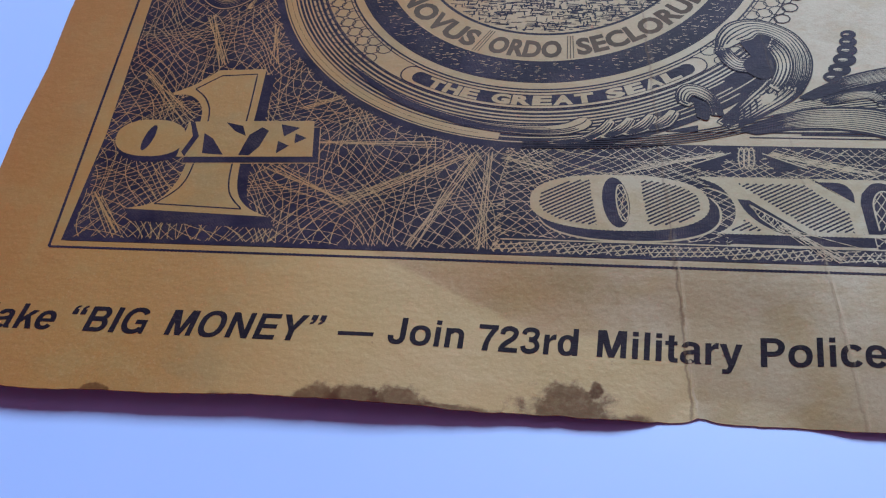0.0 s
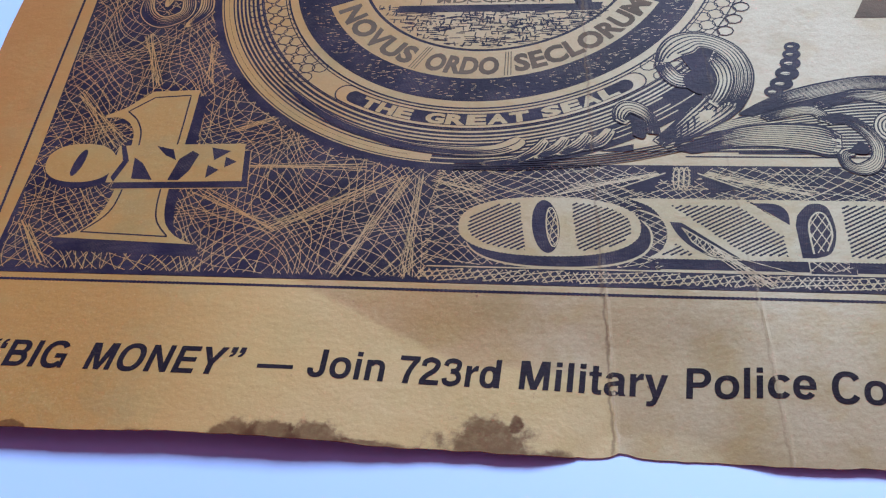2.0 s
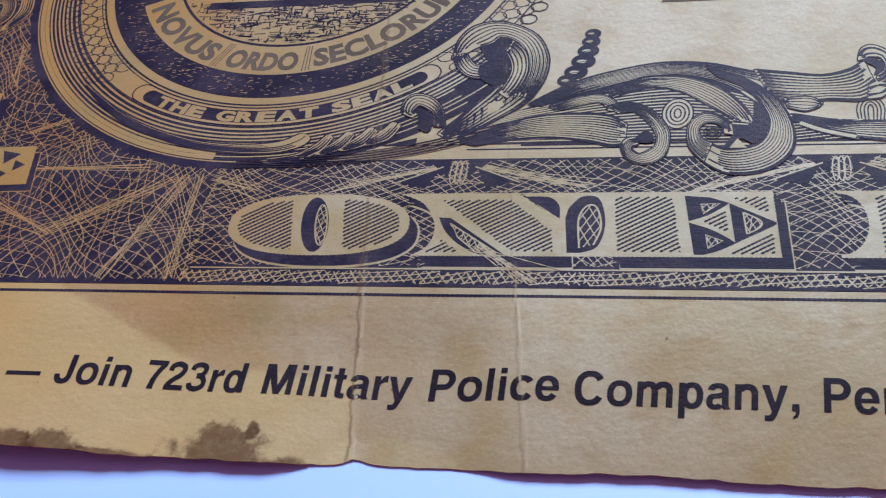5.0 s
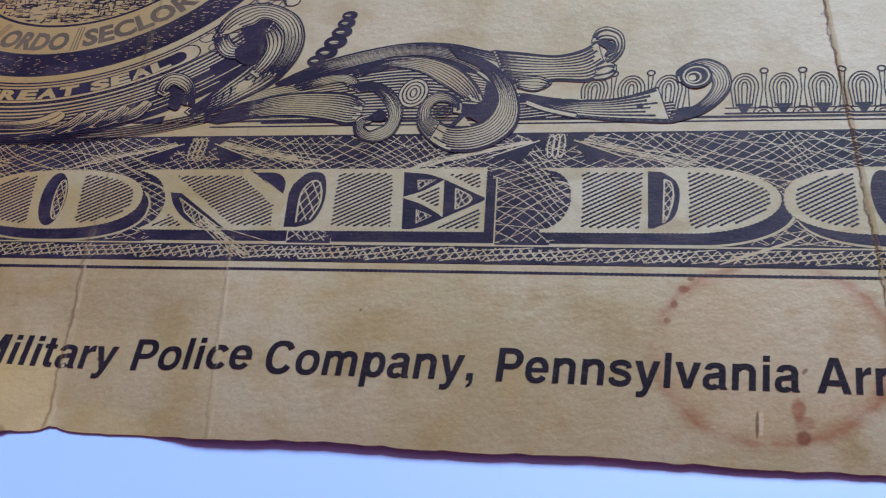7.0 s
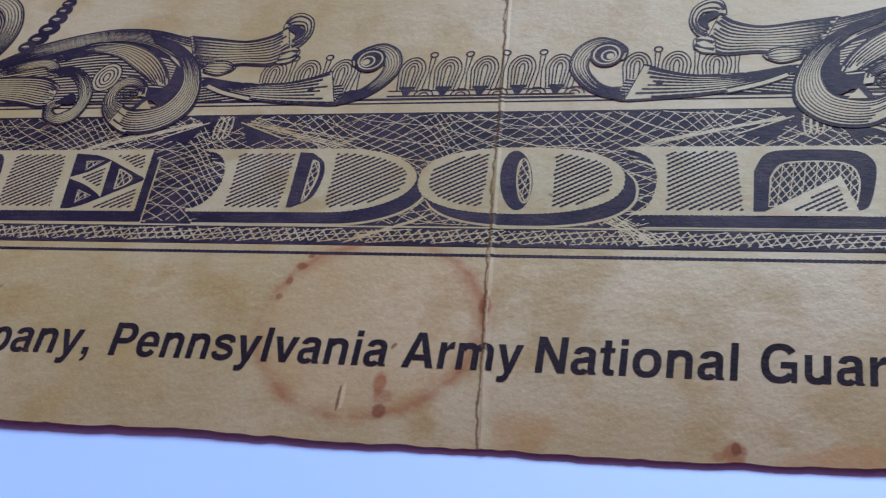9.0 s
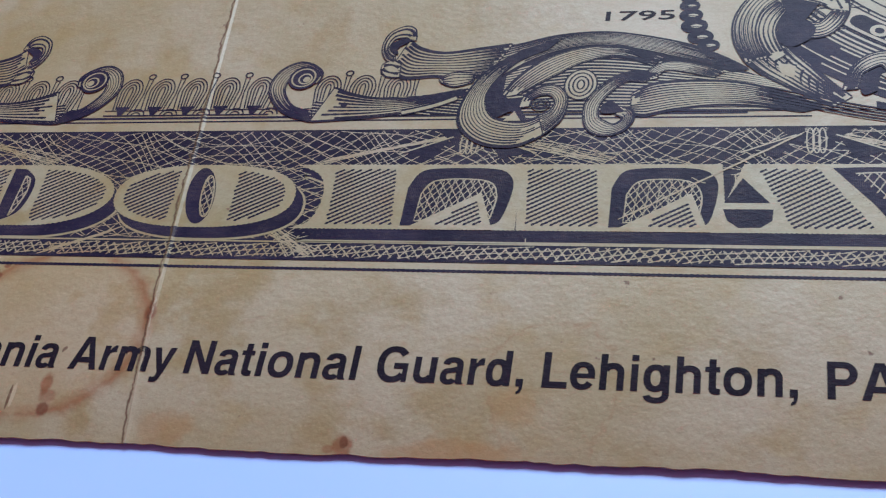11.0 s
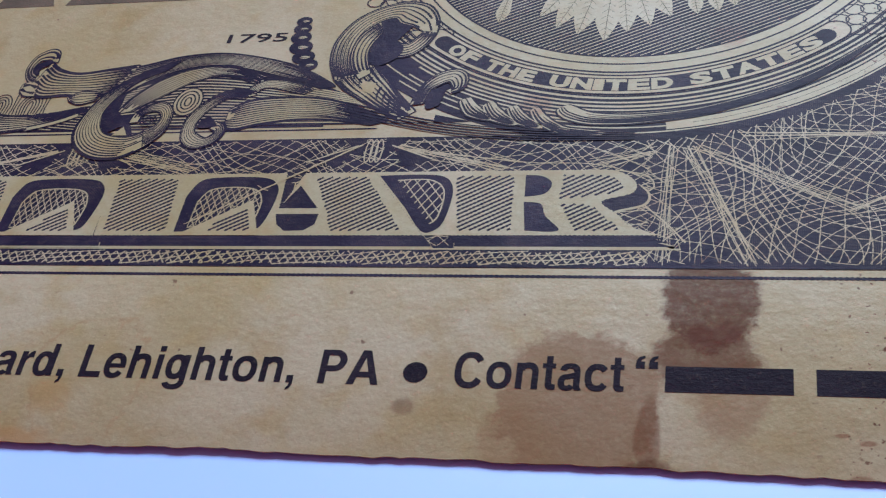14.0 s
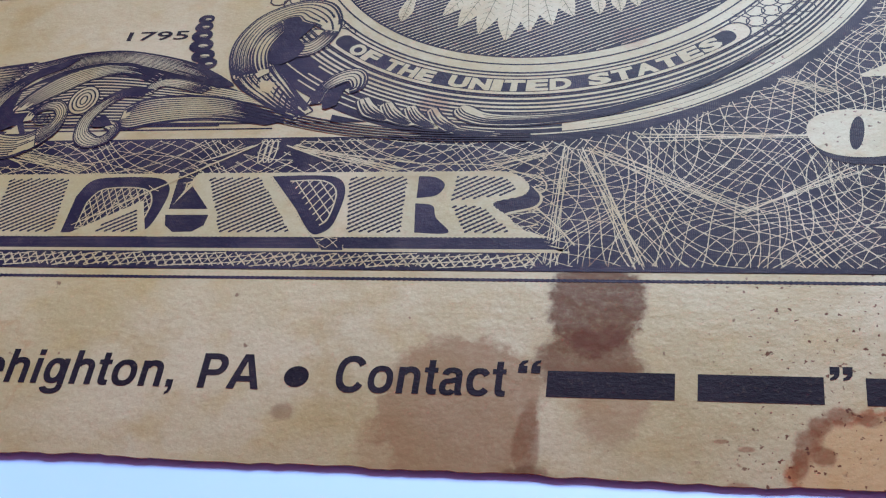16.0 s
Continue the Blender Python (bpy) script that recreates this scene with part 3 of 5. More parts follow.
# dark leaf-shaped knots under the upper rule
for kx in (-33.2, -13.2, 16.4, 33.2):
    sk = Sketch()
    sk.poly([(kx - 1.9, 9.6), (kx - 0.5, 9.6), (kx - 0.55, 8.2)])
    sk.poly([(kx + 0.5, 9.6), (kx + 1.9, 9.6), (kx + 0.55, 8.2)])
    sk.poly([(kx - 3.4, 7.9), (kx - 1.0, 8.9), (kx - 1.7, 7.4)])
    sk.poly([(kx + 1.0, 8.9), (kx + 3.4, 7.9), (kx + 1.7, 7.4)])
    finish(sk, 3, INK, "knot_shade", note)
    sk = Sketch()
    for off in (-0.28, 0.0, 0.28):
        sk.line(oval(kx + off, 8.6, 0.17, 0.85, 2.0, 0, 20), 0.07, True)
    sk.line([(kx - 3.5, 7.8), (kx - 0.9, 9.0)], 0.09).line([(kx + 3.5, 7.8), (kx + 0.9, 9.0)], 0.09)
    finish(sk, 4, PAPER, "knot", note)

# ---- the big caption along the foot: ONE DOLLAR ----
LO, UP = 2.65, 7.02


def letter(faces, hatches, darks, veils=(), covers=(), cover_hatches=(), pitch=0.25):
    """One caption letter: pale face, hatching, dark counters, webbed counters and pale feet over them."""
    s = Sketch()
    for f in faces:
        s.poly(toothed(f))
    ob = finish(s, 4, PAPER, "letter", note, "pale hatched capital letter")
    s = Sketch()
    for f in faces:
        for k in range(1, 4):
            s.poly([(x + 0.19 * k, y - 0.24 * k) for x, y in f])
    finish(s, 3, INK, "letter_shadow", ob)
    s = Sketch()
    for f in faces:
        s.line([(x + 0.60, y - 0.76) for x, y in f], 0.20, True)
    finish(s, 2, PAPER, "shadow_outline", ob)
    s = Sketch()
    for h in hatches:
        s.hatch(h, 33, pitch, 0.115, 0.1)
    if s.f:
        finish(s, 5, INK, "hatching", ob)
    if darks:
        s = Sketch()
        for d in darks:
            s.poly(d)
        finish(s, 6, INK, "counter", ob)
    if veils:
        s = Sketch()
        for v in veils:
            s.hatch(v, 55, 0.30, 0.05, 0.05)
            s.hatch(v, 118, 0.34, 0.05, 0.05)
            s.hatch(v, 85, 0.5, 0.04, 0.05)
            s.line(v, 0.08, True)
        finish(s, 7, PAPER, "counter_web", ob)
    if covers:
        s = Sketch()
        for c in covers:
            s.poly(c)
        finish(s, 8, PAPER, "foot", ob)
        s = Sketch()
        for c in cover_hatches:
            s.hatch(c, 33, pitch, 0.115, 0.05)
        finish(s, 9, INK, "foot_hatching", ob)
    return ob


def letter_o(cx, rx):
    cy, ry = (LO + UP) / 2, (UP - LO) / 2
    left, right = [], []
    for x, y in oval(cx, cy, rx - 0.5, ry - 0.32, 2.4, -0.06):
        if x < cx - 1.25 - 0.1 * (y - cy):
            left.append((x, y))
        if x > cx + 1.25 - 0.1 * (y - cy):
            right.append((x, y))
    right.sort(key=lambda p: math.atan2(p[1] - cy, p[0] - cx - 1.3))
    left.sort(key=lambda p: math.atan2(p[1] - cy, -(p[0] - cx + 1.3)))
    letter([oval(cx, cy, rx, ry, 2.4, -0.06)], [left, right], [oval(cx - 0.15, cy, 0.78, 1.95, 2.0, -0.15)],
           [oval(cx + 0.22, cy - 0.05, 0.33, 1.45, 2.0, -0.15, 28)])


letter_o(-40.45, 5.15)
# N
letter([[(-29.7, UP), (-27.2, 5.0), (-26.9, LO), (-34.9, LO)] + smooth([(-34.9, LO), (-34.1, 3.3), (-33.85, 4.4), (-34.2, 5.5), (-34.9, 6.4), (-36.2, UP)])],
       [[(-33.8, 6.55), (-30.0, 6.55), (-27.6, 4.4), (-27.35, 2.95), (-29.6, 2.95)], [(-34.1, 2.9), (-32.3, 2.9), (-33.3, 3.8)]],
       [[(-33.75, 5.3), (-33.1, 5.25), (-29.9, LO + 0.1), (-31.2, LO + 0.1)] + smooth([(-31.7, 2.95), (-32.6, 3.6), (-33.3, 4.4), (-33.75, 5.3)])],
       [[(-33.1, 4.9), (-30.3, 2.85), (-31.4, 2.9), (-32.5, 3.9)]])
sk = Sketch().poly([(-29.5, UP), (-26.0, UP), (-24.9, UP), (-24.3, LO), (-26.9, LO), (-27.2, 4.9)])
finish(sk, 4, PAPER, "letter_serif", note)
sk = Sketch()
sk.poly(smooth([(-29.3, 6.75), (-28.0, 6.7), (-27.4, 6.1), (-27.3, 5.2)]) + [(-28.3, 6.0)])
sk.poly([(-26.7, 2.9), (-27.0, 5.2)] + smooth([(-26.9, 5.9), (-26.3, 6.7), (-25.5, 6.7), (-25.1, 6.0), (-24.9, 4.6), (-25.2, 3.3), (-26.0, 2.9)]))
finish(sk, 6, INK, "serif_shade", note)
veil = smooth([(-26.1, 3.2), (-26.3, 5.2), (-25.9, 6.1), (-25.4, 5.9), (-25.1, 4.6), (-25.4, 3.4)])
sk = Sketch().hatch(veil, 62, 0.4, 0.06).hatch(veil, 118, 0.5, 0.06).line(veil, 0.1)
finish(sk, 7, PAPER, "serif_web", note)
# E
letter([[(-25.0, UP), (-16.6, UP), (-16.15, LO), (-24.5, LO)]],
       [[(-24.6, 6.7), (-21.55, 6.7), (-20.95, 2.95), (-24.2, 2.95)], [(-18.8, 6.62), (-16.85, 6.65), (-16.75, 5.45)],
        [(-19.0, 2.85), (-16.4, 2.85), (-16.55, 4.4)]],
       [[(-20.98, 6.75)] + smooth([(-19.7, 6.62), (-18.9, 6.3), (-18.07, 5.85), (-16.9, 5.2), (-16.4, 4.85), (-17.0, 4.4), (-17.81, 3.9), (-19.1, 3.1), (-19.9, 2.8)]) + [(-20.38, 2.8)]],
       [smooth([(-18.04, 5.6), (-17.2, 5.05), (-17.2, 4.6), (-17.83, 4.15)]), [(-20.15, 6.15), (-19.2, 6.2), (-20.0, 5.5)], [(-19.85, 4.1), (-19.0, 3.7), (-19.7, 3.2)]],
       [smooth([(-20.7, 5.0), (-19.85, 5.35), (-19.2, 5.8), (-18.74, 6.2)]) + smooth([(-18.4, 3.6), (-18.9, 4.0), (-19.7, 4.5), (-20.68, 4.9)])],
       [[(-20.0, 4.95), (-18.9, 5.75), (-18.65, 4.15)]])
# D
cy = (LO + UP) / 2
bowl = arc(-6.2, cy, 4.25, 90, -90, 30, 2.18)
inner = arc(-6.2, cy, 3.8, 88, -88, 24, 1.85)
letter([[(-13.8, UP)] + bowl + [(-13.4, LO)] + arc(-13.4, cy, 1.35, -90, 90, 16, 2.0)[::1]],
       [[(-11.7, 6.7), (-8.6, 6.7), (-8.5, 2.95), (-11.4, 2.95)], [(-6.5, 6.65)] + inner + [(-6.2, 2.95)]],
       [[(-8.4, 6.75)] + smooth([(-7.7, 6.7), (-6.95, 6.0), (-6.75, 4.9), (-7.0, 3.6), (-7.9, 2.95)]) + [(-8.15, 2.95)]],
       [smooth([(-7.55, 6.2), (-7.2, 5.9), (-7.05, 4.9), (-7.25, 3.7), (-7.45, 3.3)])])
letter_o(3.1, 4.95)
# two L, each with a webbed arch and a pale foot
for x0, x1, x2 in ((9.25, 13.3, 19.2), (19.1, 23.3, 28.9)):
    arch = [(x1 + 0.55, LO + 0.25)] + smooth([(x1 + 0.5, 5.4), (x1 + 1.0, 6.5), (x1 + 2.2, 6.75), (x2 - 1.2, 6.7), (x2 - 0.35, 6.2), (x2 - 0.15, 5.2), (x2 - 0.5, 3.3), (x2 - 1.2, LO + 0.3)])
    veil = [(x1 + 1.2, 3.2)] + smooth([(x1 + 1.25, 5.0), (x1 + 1.9, 5.9), (x2 - 1.6, 5.9), (x2 - 0.9, 5.0), (x2 - 1.0, 3.4)])
    peak = x1 + 4.25
    start = smooth([(8.2, LO), (9.2, 3.2), (9.5, 4.9), (9.0, 6.3), (7.6, UP)]) if x0 < 10 else [(x0 + 0.45, LO), (x0, UP)]
    letter([[(x2, UP), (x2 + 0.3, LO)] + start], [[(x0 + 0.5, 6.7), (x1 - 0.3, 6.7), (x1 + 0.15, 2.95), (x0 + 0.8, 2.95)]],
           [arch], [veil], [[(x1 + 0.7, LO), (peak, 5.1), (peak + 0.85, LO)]], [[(x1 + 2.0, 2.95), (peak - 0.15, 4.6), (peak + 0.35, 2.95)]])
# A
letter([[(28.5, LO), (29.9, UP), (33.6, UP), (36.8, LO)]], [[(30.5, 6.7), (33.3, 6.7), (35.7, 2.95), (32.0, 2.95), (31.5, 4.4)]],
       [[(29.85, 6.1), (31.1, 4.5), (29.05, 4.5)], [(29.0, 4.1), (31.25, 4.1), (31.2, 3.4), (30.7, 2.98), (29.7, 2.95), (29.2, 3.4)]])
sk = Sketch().poly([(33.6, UP), (38.2, UP), (38.3, LO), (36.8, LO)])
finish(sk, 4, PAPER, "letter_serif", note)
shade = smooth([(33.9, 6.75), (36.0, 6.8), (37.3, 6.6), (37.85, 5.6), (37.7, 3.6), (37.2, 2.9), (36.6, 3.0), (35.6, 4.5)])
sk = Sketch().poly(shade)
finish(sk, 6, INK, "serif_shade", note)
veil = smooth([(34.9, 6.4), (36.6, 6.4), (37.4, 5.6), (37.35, 3.9), (37.0, 3.4)])
sk = Sketch().hatch(veil, 60, 0.4, 0.06).hatch(veil, 125, 0.5, 0.06).line(veil, 0.08)
finish(sk, 7, PAPER, "serif_web", note)
# R
letter([[(37.3, UP)] + smooth([(44.0, UP), (45.7, 6.95), (46.7, 6.2), (46.6, 5.4), (45.2, 4.85), (46.0, 4.0), (46.7, 3.2), (48.1, LO)]) + [(37.9, LO)]],
       [[(37.8, 6.7), (40.8, 6.7), (41.1, 2.95), (38.4, 2.95)], smooth([(43.2, 6.7), (45.4, 6.6), (46.2, 5.9), (45.7, 5.4), (43.1, 5.0)]),
        smooth([(43.2, 4.7), (44.7, 4.6), (45.5, 3.8), (46.1, 3.0), (44.0, 2.95)])],
       [smooth([(41.35, 6.7), (42.2, 6.6), (42.7, 6.1), (42.4, 5.4), (41.45, 5.2)]), smooth([(41.45, 4.85), (42.3, 4.7), (42.6, 3.9), (43.3, 2.95), (41.7, 2.95)])])
sk = Sketch()
sk.line([(-47 + i, 1.78) for i in range(97)], 0.10)
sk.line(smooth([(45.7, 7.0), (47.2, 6.6), (47.6, 5.8), (47.0, 5.0), (48.3, 3.4), (49.2, 2.2)]), 0.08)
finish(sk, 2, PAPER, "shadow_rule", note)

# ---- corner numerals ----


def numeral(dx):
    def mv(pts):
        return [(x + dx, y) for x, y in pts]
    shape = (smooth([(-70.1, 13.6), (-68.8, 14.4), (-67.4, 15.85)]) + smooth([(-64.2, 16.0), (-63.9, 11.0), (-63.9, 7.5), (-63.5, 5.0), (-62.6, 3.7), (-61.2, 2.95)])
             + smooth([(-70.3, 3.3), (-68.7, 3.8), (-67.7, 5.2), (-67.4, 7.5), (-67.5, 11.3), (-68.0, 12.7), (-68.9, 13.4), (-69.9, 13.4)]))
    s = Sketch().poly(mv([(x + 0.75, y - 0.55) for x, y in shape]))
    s.poly(mv([(-70.3, 3.3), (-61.2, 2.95), (-60.4, 2.0), (-69.6, 2.3)]))
    one = finish(s, 2, INK, "numeral", note, "big pale numeral one with a navy shadow")
    s = Sketch().poly(mv(shape))
    finish(s, 3, PAPER, "numeral_face", one)
    s = Sketch()
    s.line(mv(smooth([(-68.6, 14.0), (-67.1, 15.3)]) + smooth([(-64.7, 15.5), (-64.4, 11.0), (-64.4, 7.3), (-64.0, 4.9), (-62.9, 3.5)])
              + smooth([(-68.5, 3.75), (-67.2, 5.3), (-66.9, 7.5), (-67.0, 11.3), (-67.6, 13.0), (-68.6, 14.0)])), 0.10)
    finish(s, 4, INK, "inner_line", one)
    # the word across it
    body = mv(smooth([(-68.2, 10.9), (-64.0, 11.05), (-59.9, 11.15)]) + [(-59.4, 8.0), (-68.2, 7.75)])
    o = oval(-70.4 + dx, 9.4, 2.35, 1.65, 2.3, -0.1)
    s = Sketch().poly([(x + 0.45, y - 0.5) for x, y in body]).poly([(x + 0.25, y - 0.5) for x, y in o])
    word = finish(s, 5, INK, "word_band", note, "pale word ONE with navy shadow")
    s = Sketch().line([(x + 0.5, y - 0.55) for x, y in body], 0.07, True)
    finish(s, 5, PAPER, "band_line", word)
    s = Sketch().poly(body).poly(o)
    finish(s, 6, PAPER, "band_face", word)
    s = Sketch()
    s.poly(oval(-70.5 + dx, 9.4, 0.33, 1.15, 2.0, 0.12, 24))
    s.poly(mv([(-68.1, 10.9), (-67.6, 9.6), (-68.0, 8.2), (-67.7, 7.8), (-67.2, 9.6), (-67.8, 10.9)]))
    s.poly(mv([(-66.9, 9.9), (-66.2, 9.4), (-65.2, 8.0), (-66.6, 8.1)]))
    s.poly(mv([(-65.7, 10.9), (-64.5, 10.6), (-64.1, 9.7), (-64.9, 10.1)]))
    s.poly(mv([(-64.2, 8.0), (-63.9, 9.8), (-63.2, 10.5), (-62.7, 10.2), (-63.0, 8.8), (-63.5, 8.0)]))
    s.poly(mv([(-62.0, 10.8), (-60.7, 10.5), (-61.6, 9.7)]))
    s.poly(mv([(-61.9, 9.3), (-61.1, 8.9), (-61.8, 8.2)]))
    s.poly(mv([(-60.9, 10.0), (-60.1, 9.6), (-60.8, 9.1)]))
    finish(s, 7, INK, "word_shade", word)


numeral(132.3)

# ---- the two seals ----


def polar(cx, r, a):
    """A point on a circle round a seal; a: degrees from straight down, to the right."""
    return (cx + r * math.sin(radians(a)), SY - r * math.cos(radians(a)))


def sweep(cx, r, a0, a1, n=60):
    return [polar(cx, r, a0 + (a1 - a0) * i / n) for i in range(n + 1)]


def sector(cx, r0, r1, a0, a1, n=60):
    return sweep(cx, r0, a0, a1, n) + sweep(cx, r1, a1, a0, n)


def seal(cx, side, caption, spans):
    """side: 1 where the leafy end of the rim lies to the right."""
    lo, hi = (-115, 50) if side > 0 else (-50, 115)
    s = Sketch().poly(sector(cx, 1.0, SR + 0.35, lo, hi, 90))
    rim = finish(s, 2, INK, "seal_rim", note, "round engraved seal frame in navy and cream")
    s = Sketch().poly(sector(cx, 1.1, 16.55, -115, 115, 90))
    finish(s, 3, PAPER, "seal_ground", rim)
    s = Sketch()
    for r, w, lo, hi in ((16.75, 0.13, -115, 52), (17.1, 0.11, -115, 60), (17.4, 0.13, -115, 60), (17.68, 0.10, -115, 45), (17.95, 0.10, -115, 40),
                         (18.22, 0.09, -115, 30), (18.5, 0.11, -115, 22), (18.8, 0.24, -115, -6), (19.12, 0.26, -115, -6), (19.4, 0.08, -115, 40), (18.7, 0.08, -6, 40), (19.0, 0.08, -6, 45)):
        a, b = (lo, hi) if side > 0 else (-hi, -lo)
        s.line(sweep(cx, r, a, b, 110), 1.2 * w)
    s.poly([polar(cx, 18.66, side * -6), polar(cx, 18.66, side * -10), polar(cx, 19.25, side * -10), polar(cx, 19.25, side * -6)])
    finish(s, 3, PAPER, "rim_engraving", rim)
    s = Sketch()
    for r, w in ((14.72, 0.13), (14.95, 0.07), (14.05, 0.10), (16.5, 0.08)):
        s.line(sweep(cx, r, -115, 115, 120), w)
    # net of scales at both sides of the caption
    for k in range(15):
        for row in range(4):
            for sgn in (-1, 1):
                a = sgn * (44 + k * 4.2 + (row % 2) * 2.1)
                p = polar(cx, 15.2 + row * 0.62, a)
                s.line([(p[0] + 0.52 * math.cos(t * 0.7), p[1] + 0.44 * math.sin(t * 0.7)) for t in range(9)], 0.08, True)
    finish(s, 4, INK, "ring_engraving", rim)
    # caption capsule with its pale letters
    a0, a1 = spans[0]
    cap = sector(cx, 15.2, 16.22, a0, a1, 70)
    s = Sketch().poly(cap)
    for a in (a0, a1):
        p = polar(cx, 15.7, a)
        s.poly(oval(p[0], p[1], 0.51, 0.51, 2.0, 0, 24))
    bar = finish(s, 5, INK, "caption_bar", rim, "navy capsule lettered in cream")
    s = Sketch()
    for word, (w0, w1) in zip(caption.split("|"), spans[1:]):
        gaps = [0.5 if c in "I " else 1.0 for c in word]
        pos = w0
        for c, wide in zip(word, gaps):
            if c == " ":
                pos += (w1 - w0) / sum(gaps) * wide
                continue
            g = glyphs(c, 0.055)
            lo, hi = min(p[0] for p in g[0]), max(p[0] for p in g[0])
            turn = (w1 - w0) / sum(gaps) * wide
            s.mesh(g, lambda x, y: polar(cx, 16.12 - y / CAP * 0.82, pos + turn * (0.03 + 0.94 * (x - lo) / (hi - lo))))
            pos += turn
    finish(s, 6, PAPER, "caption", bar)
    s = Sketch().poly(sector(cx, 14.98, 16.46, a0 - 2.3, a1 + 2.3, 70))
    for a in (a0 - 2.3, a1 + 2.3):
        p = polar(cx, 15.72, a)
        s.poly(oval(p[0], p[1], 0.72, 0.72, 2.0, 0, 24))
    finish(s, 4, PAPER, "caption_border", bar)
    s = Sketch()
    for r in (14.98, 16.46):
        s.line(sweep(cx, r, a0 - 2.3, a1 + 2.3, 70), 0.09)
    for a, way in ((a0 - 2.3, -1), (a1 + 2.3, 1)):
        mid, out = Vector(polar(cx, 15.72, a)), Vector((math.cos(radians(a)), math.sin(radians(a)))) * way
        down = Vector((math.sin(radians(a)), -math.cos(radians(a))))
        s.line([tuple(mid + 0.74 * (down * math.cos(u * 0.19635) + out * math.sin(u * 0.19635))) for u in range(17)], 0.09)
    finish(s, 6, INK, "caption_outline", bar)
    return rim


left = seal(-46.0, 1, "THE|GREAT|SEAL", ((-29.5, 36), (-27, -13.5), (-10.5, 13.3), (15.8, 34)))
right = seal(46.0, -1, "OF THE|UNITED|STATES", ((-42, 39), (-39.5, -18.5), (-15.6, 8.2), (11, 37.5)))

# left seal: dark ring, motto ribbon, grass and pyramid foot
s = Sketch().poly(sector(-46, 1.2, 14.0, -115, 115, 90))
finish(s, 5, INK, "seal_disc", left, "navy ring round the pyramid")
s = Sketch()
rnd = random.Random(5)
for i in range(520):
    a, r = rnd.uniform(-112, 112), rnd.uniform(12.2, 13.85)
    p = polar(-46, r, a)
    s.line([p, (p[0] + rnd.uniform(0.08, 0.3), p[1] + rnd.uniform(-0.05, 0.08))], 0.036)
finish(s, 6, PAPER, "ring_stipple", left)
s = Sketch().poly(sector(-46, 9.5, 12.05, -66, 66, 60))
ribbon = finish(s, 6, PAPER, "motto_ribbon", left, "cream ribbon with a grey motto")
s = Sketch()
for word, (w0, w1) in (("NOVUS", (-63, -24)), ("ORDO", (-19, 6.5)), ("SECLORUM", (11.5, 65))):
    g = glyphs(word, 0.045)
    lo, hi = min(p[0] for p in g[0]), max(p[0] for p in g[0])
    s.mesh(g, lambda x, y: polar(-46, 11.6 - y / CAP * 1.55, w0 + (x - lo) / (hi - lo) * (w1 - w0)))
for a in (-23, -22, -21, 8, 9, 10):
    s.line([polar(-46, 11.9, a), polar(-46, 9.7, a + 1)], 0.06)
finish(s, 7, GREY_INK, "motto", ribbon)
s = Sketch().poly(sector(-46, 1.3, 9.3, -115, 115, 60))
finish(s, 6, PAPER, "meadow", left)
s = Sketch()
for i in range(1500):
    a, r = rnd.uniform(-80, 80), 9.2 * math.sqrt(rnd.uniform(0.1, 1))
    p = polar(-46, r, a)
    if p[1] < 24.0:
        if rnd.random() < 0.35:
            s.line([p, (p[0] + rnd.uniform(-0.15, 0.15), p[1] + rnd.uniform(0.15, 0.5))], rnd.uniform(0.05, 0.12))
        else:
            s.line([p, (p[0] + rnd.uniform(0.2, 0.8), p[1] + rnd.uniform(-0.06, 0.06))], rnd.uniform(0.05, 0.11))
finish(s, 7, INK, "grass", left)
s = Sketch().poly([(-52.4, 23.4), (-38.8, 23.4), (-38.6, 24.2), (-52.2, 24.2)]).poly([(-41.0, 24.2), (-39.3, 24.2), (-42.5, 33), (-43.5, 33)])
finish(s, 7, INK, "pyramid_shade", left)
s = Sketch().poly([(-52.6, 24.1), (-40.4, 24.1), (-43.5, 33), (-48.5, 33)])
pyr = finish(s, 8, PAPER, "pyramid", left, "stepped pyramid printed in the seal")
s = Sketch()
for k in range(7):
    y = 25.2 + k
    h = 3.4 - 0.2 * k
    s.line([(-46.4 - h * 1.45, y), (-42.0 - 0.28 * k, y)], 0.08)
    for j in range(6):
        x = -50.8 + 1.6 * j + 0.5 * (k % 2)
        s.line([(x, y), (x, y - 1)], 0.06)
finish(s, 9, INK, "masonry_engraving", pyr)
s = Sketch()
g = glyphs("MDCCLXXVI", 0.02)
s.mesh(g, fitted(g, -49.7, -41.9, 24.35, 0.62))
finish(s, 10, GREY_INK, "date", pyr)

# right seal: fine hatched sky, tail feathers and leaf sprays
s = Sketch().poly(sector(46, 1.2, 13.5, -115, 115, 90))
finish(s, 5, INK, "seal_disc", right, "navy hatched field behind the tail feathers")
s = Sketch()
disc = sector(46, 1.4, 13.4, -110, 110, 70)
s.hatch(disc, 28, 0.25, 0.062)
finish(s, 6, PAPER, "field_engraving", right)


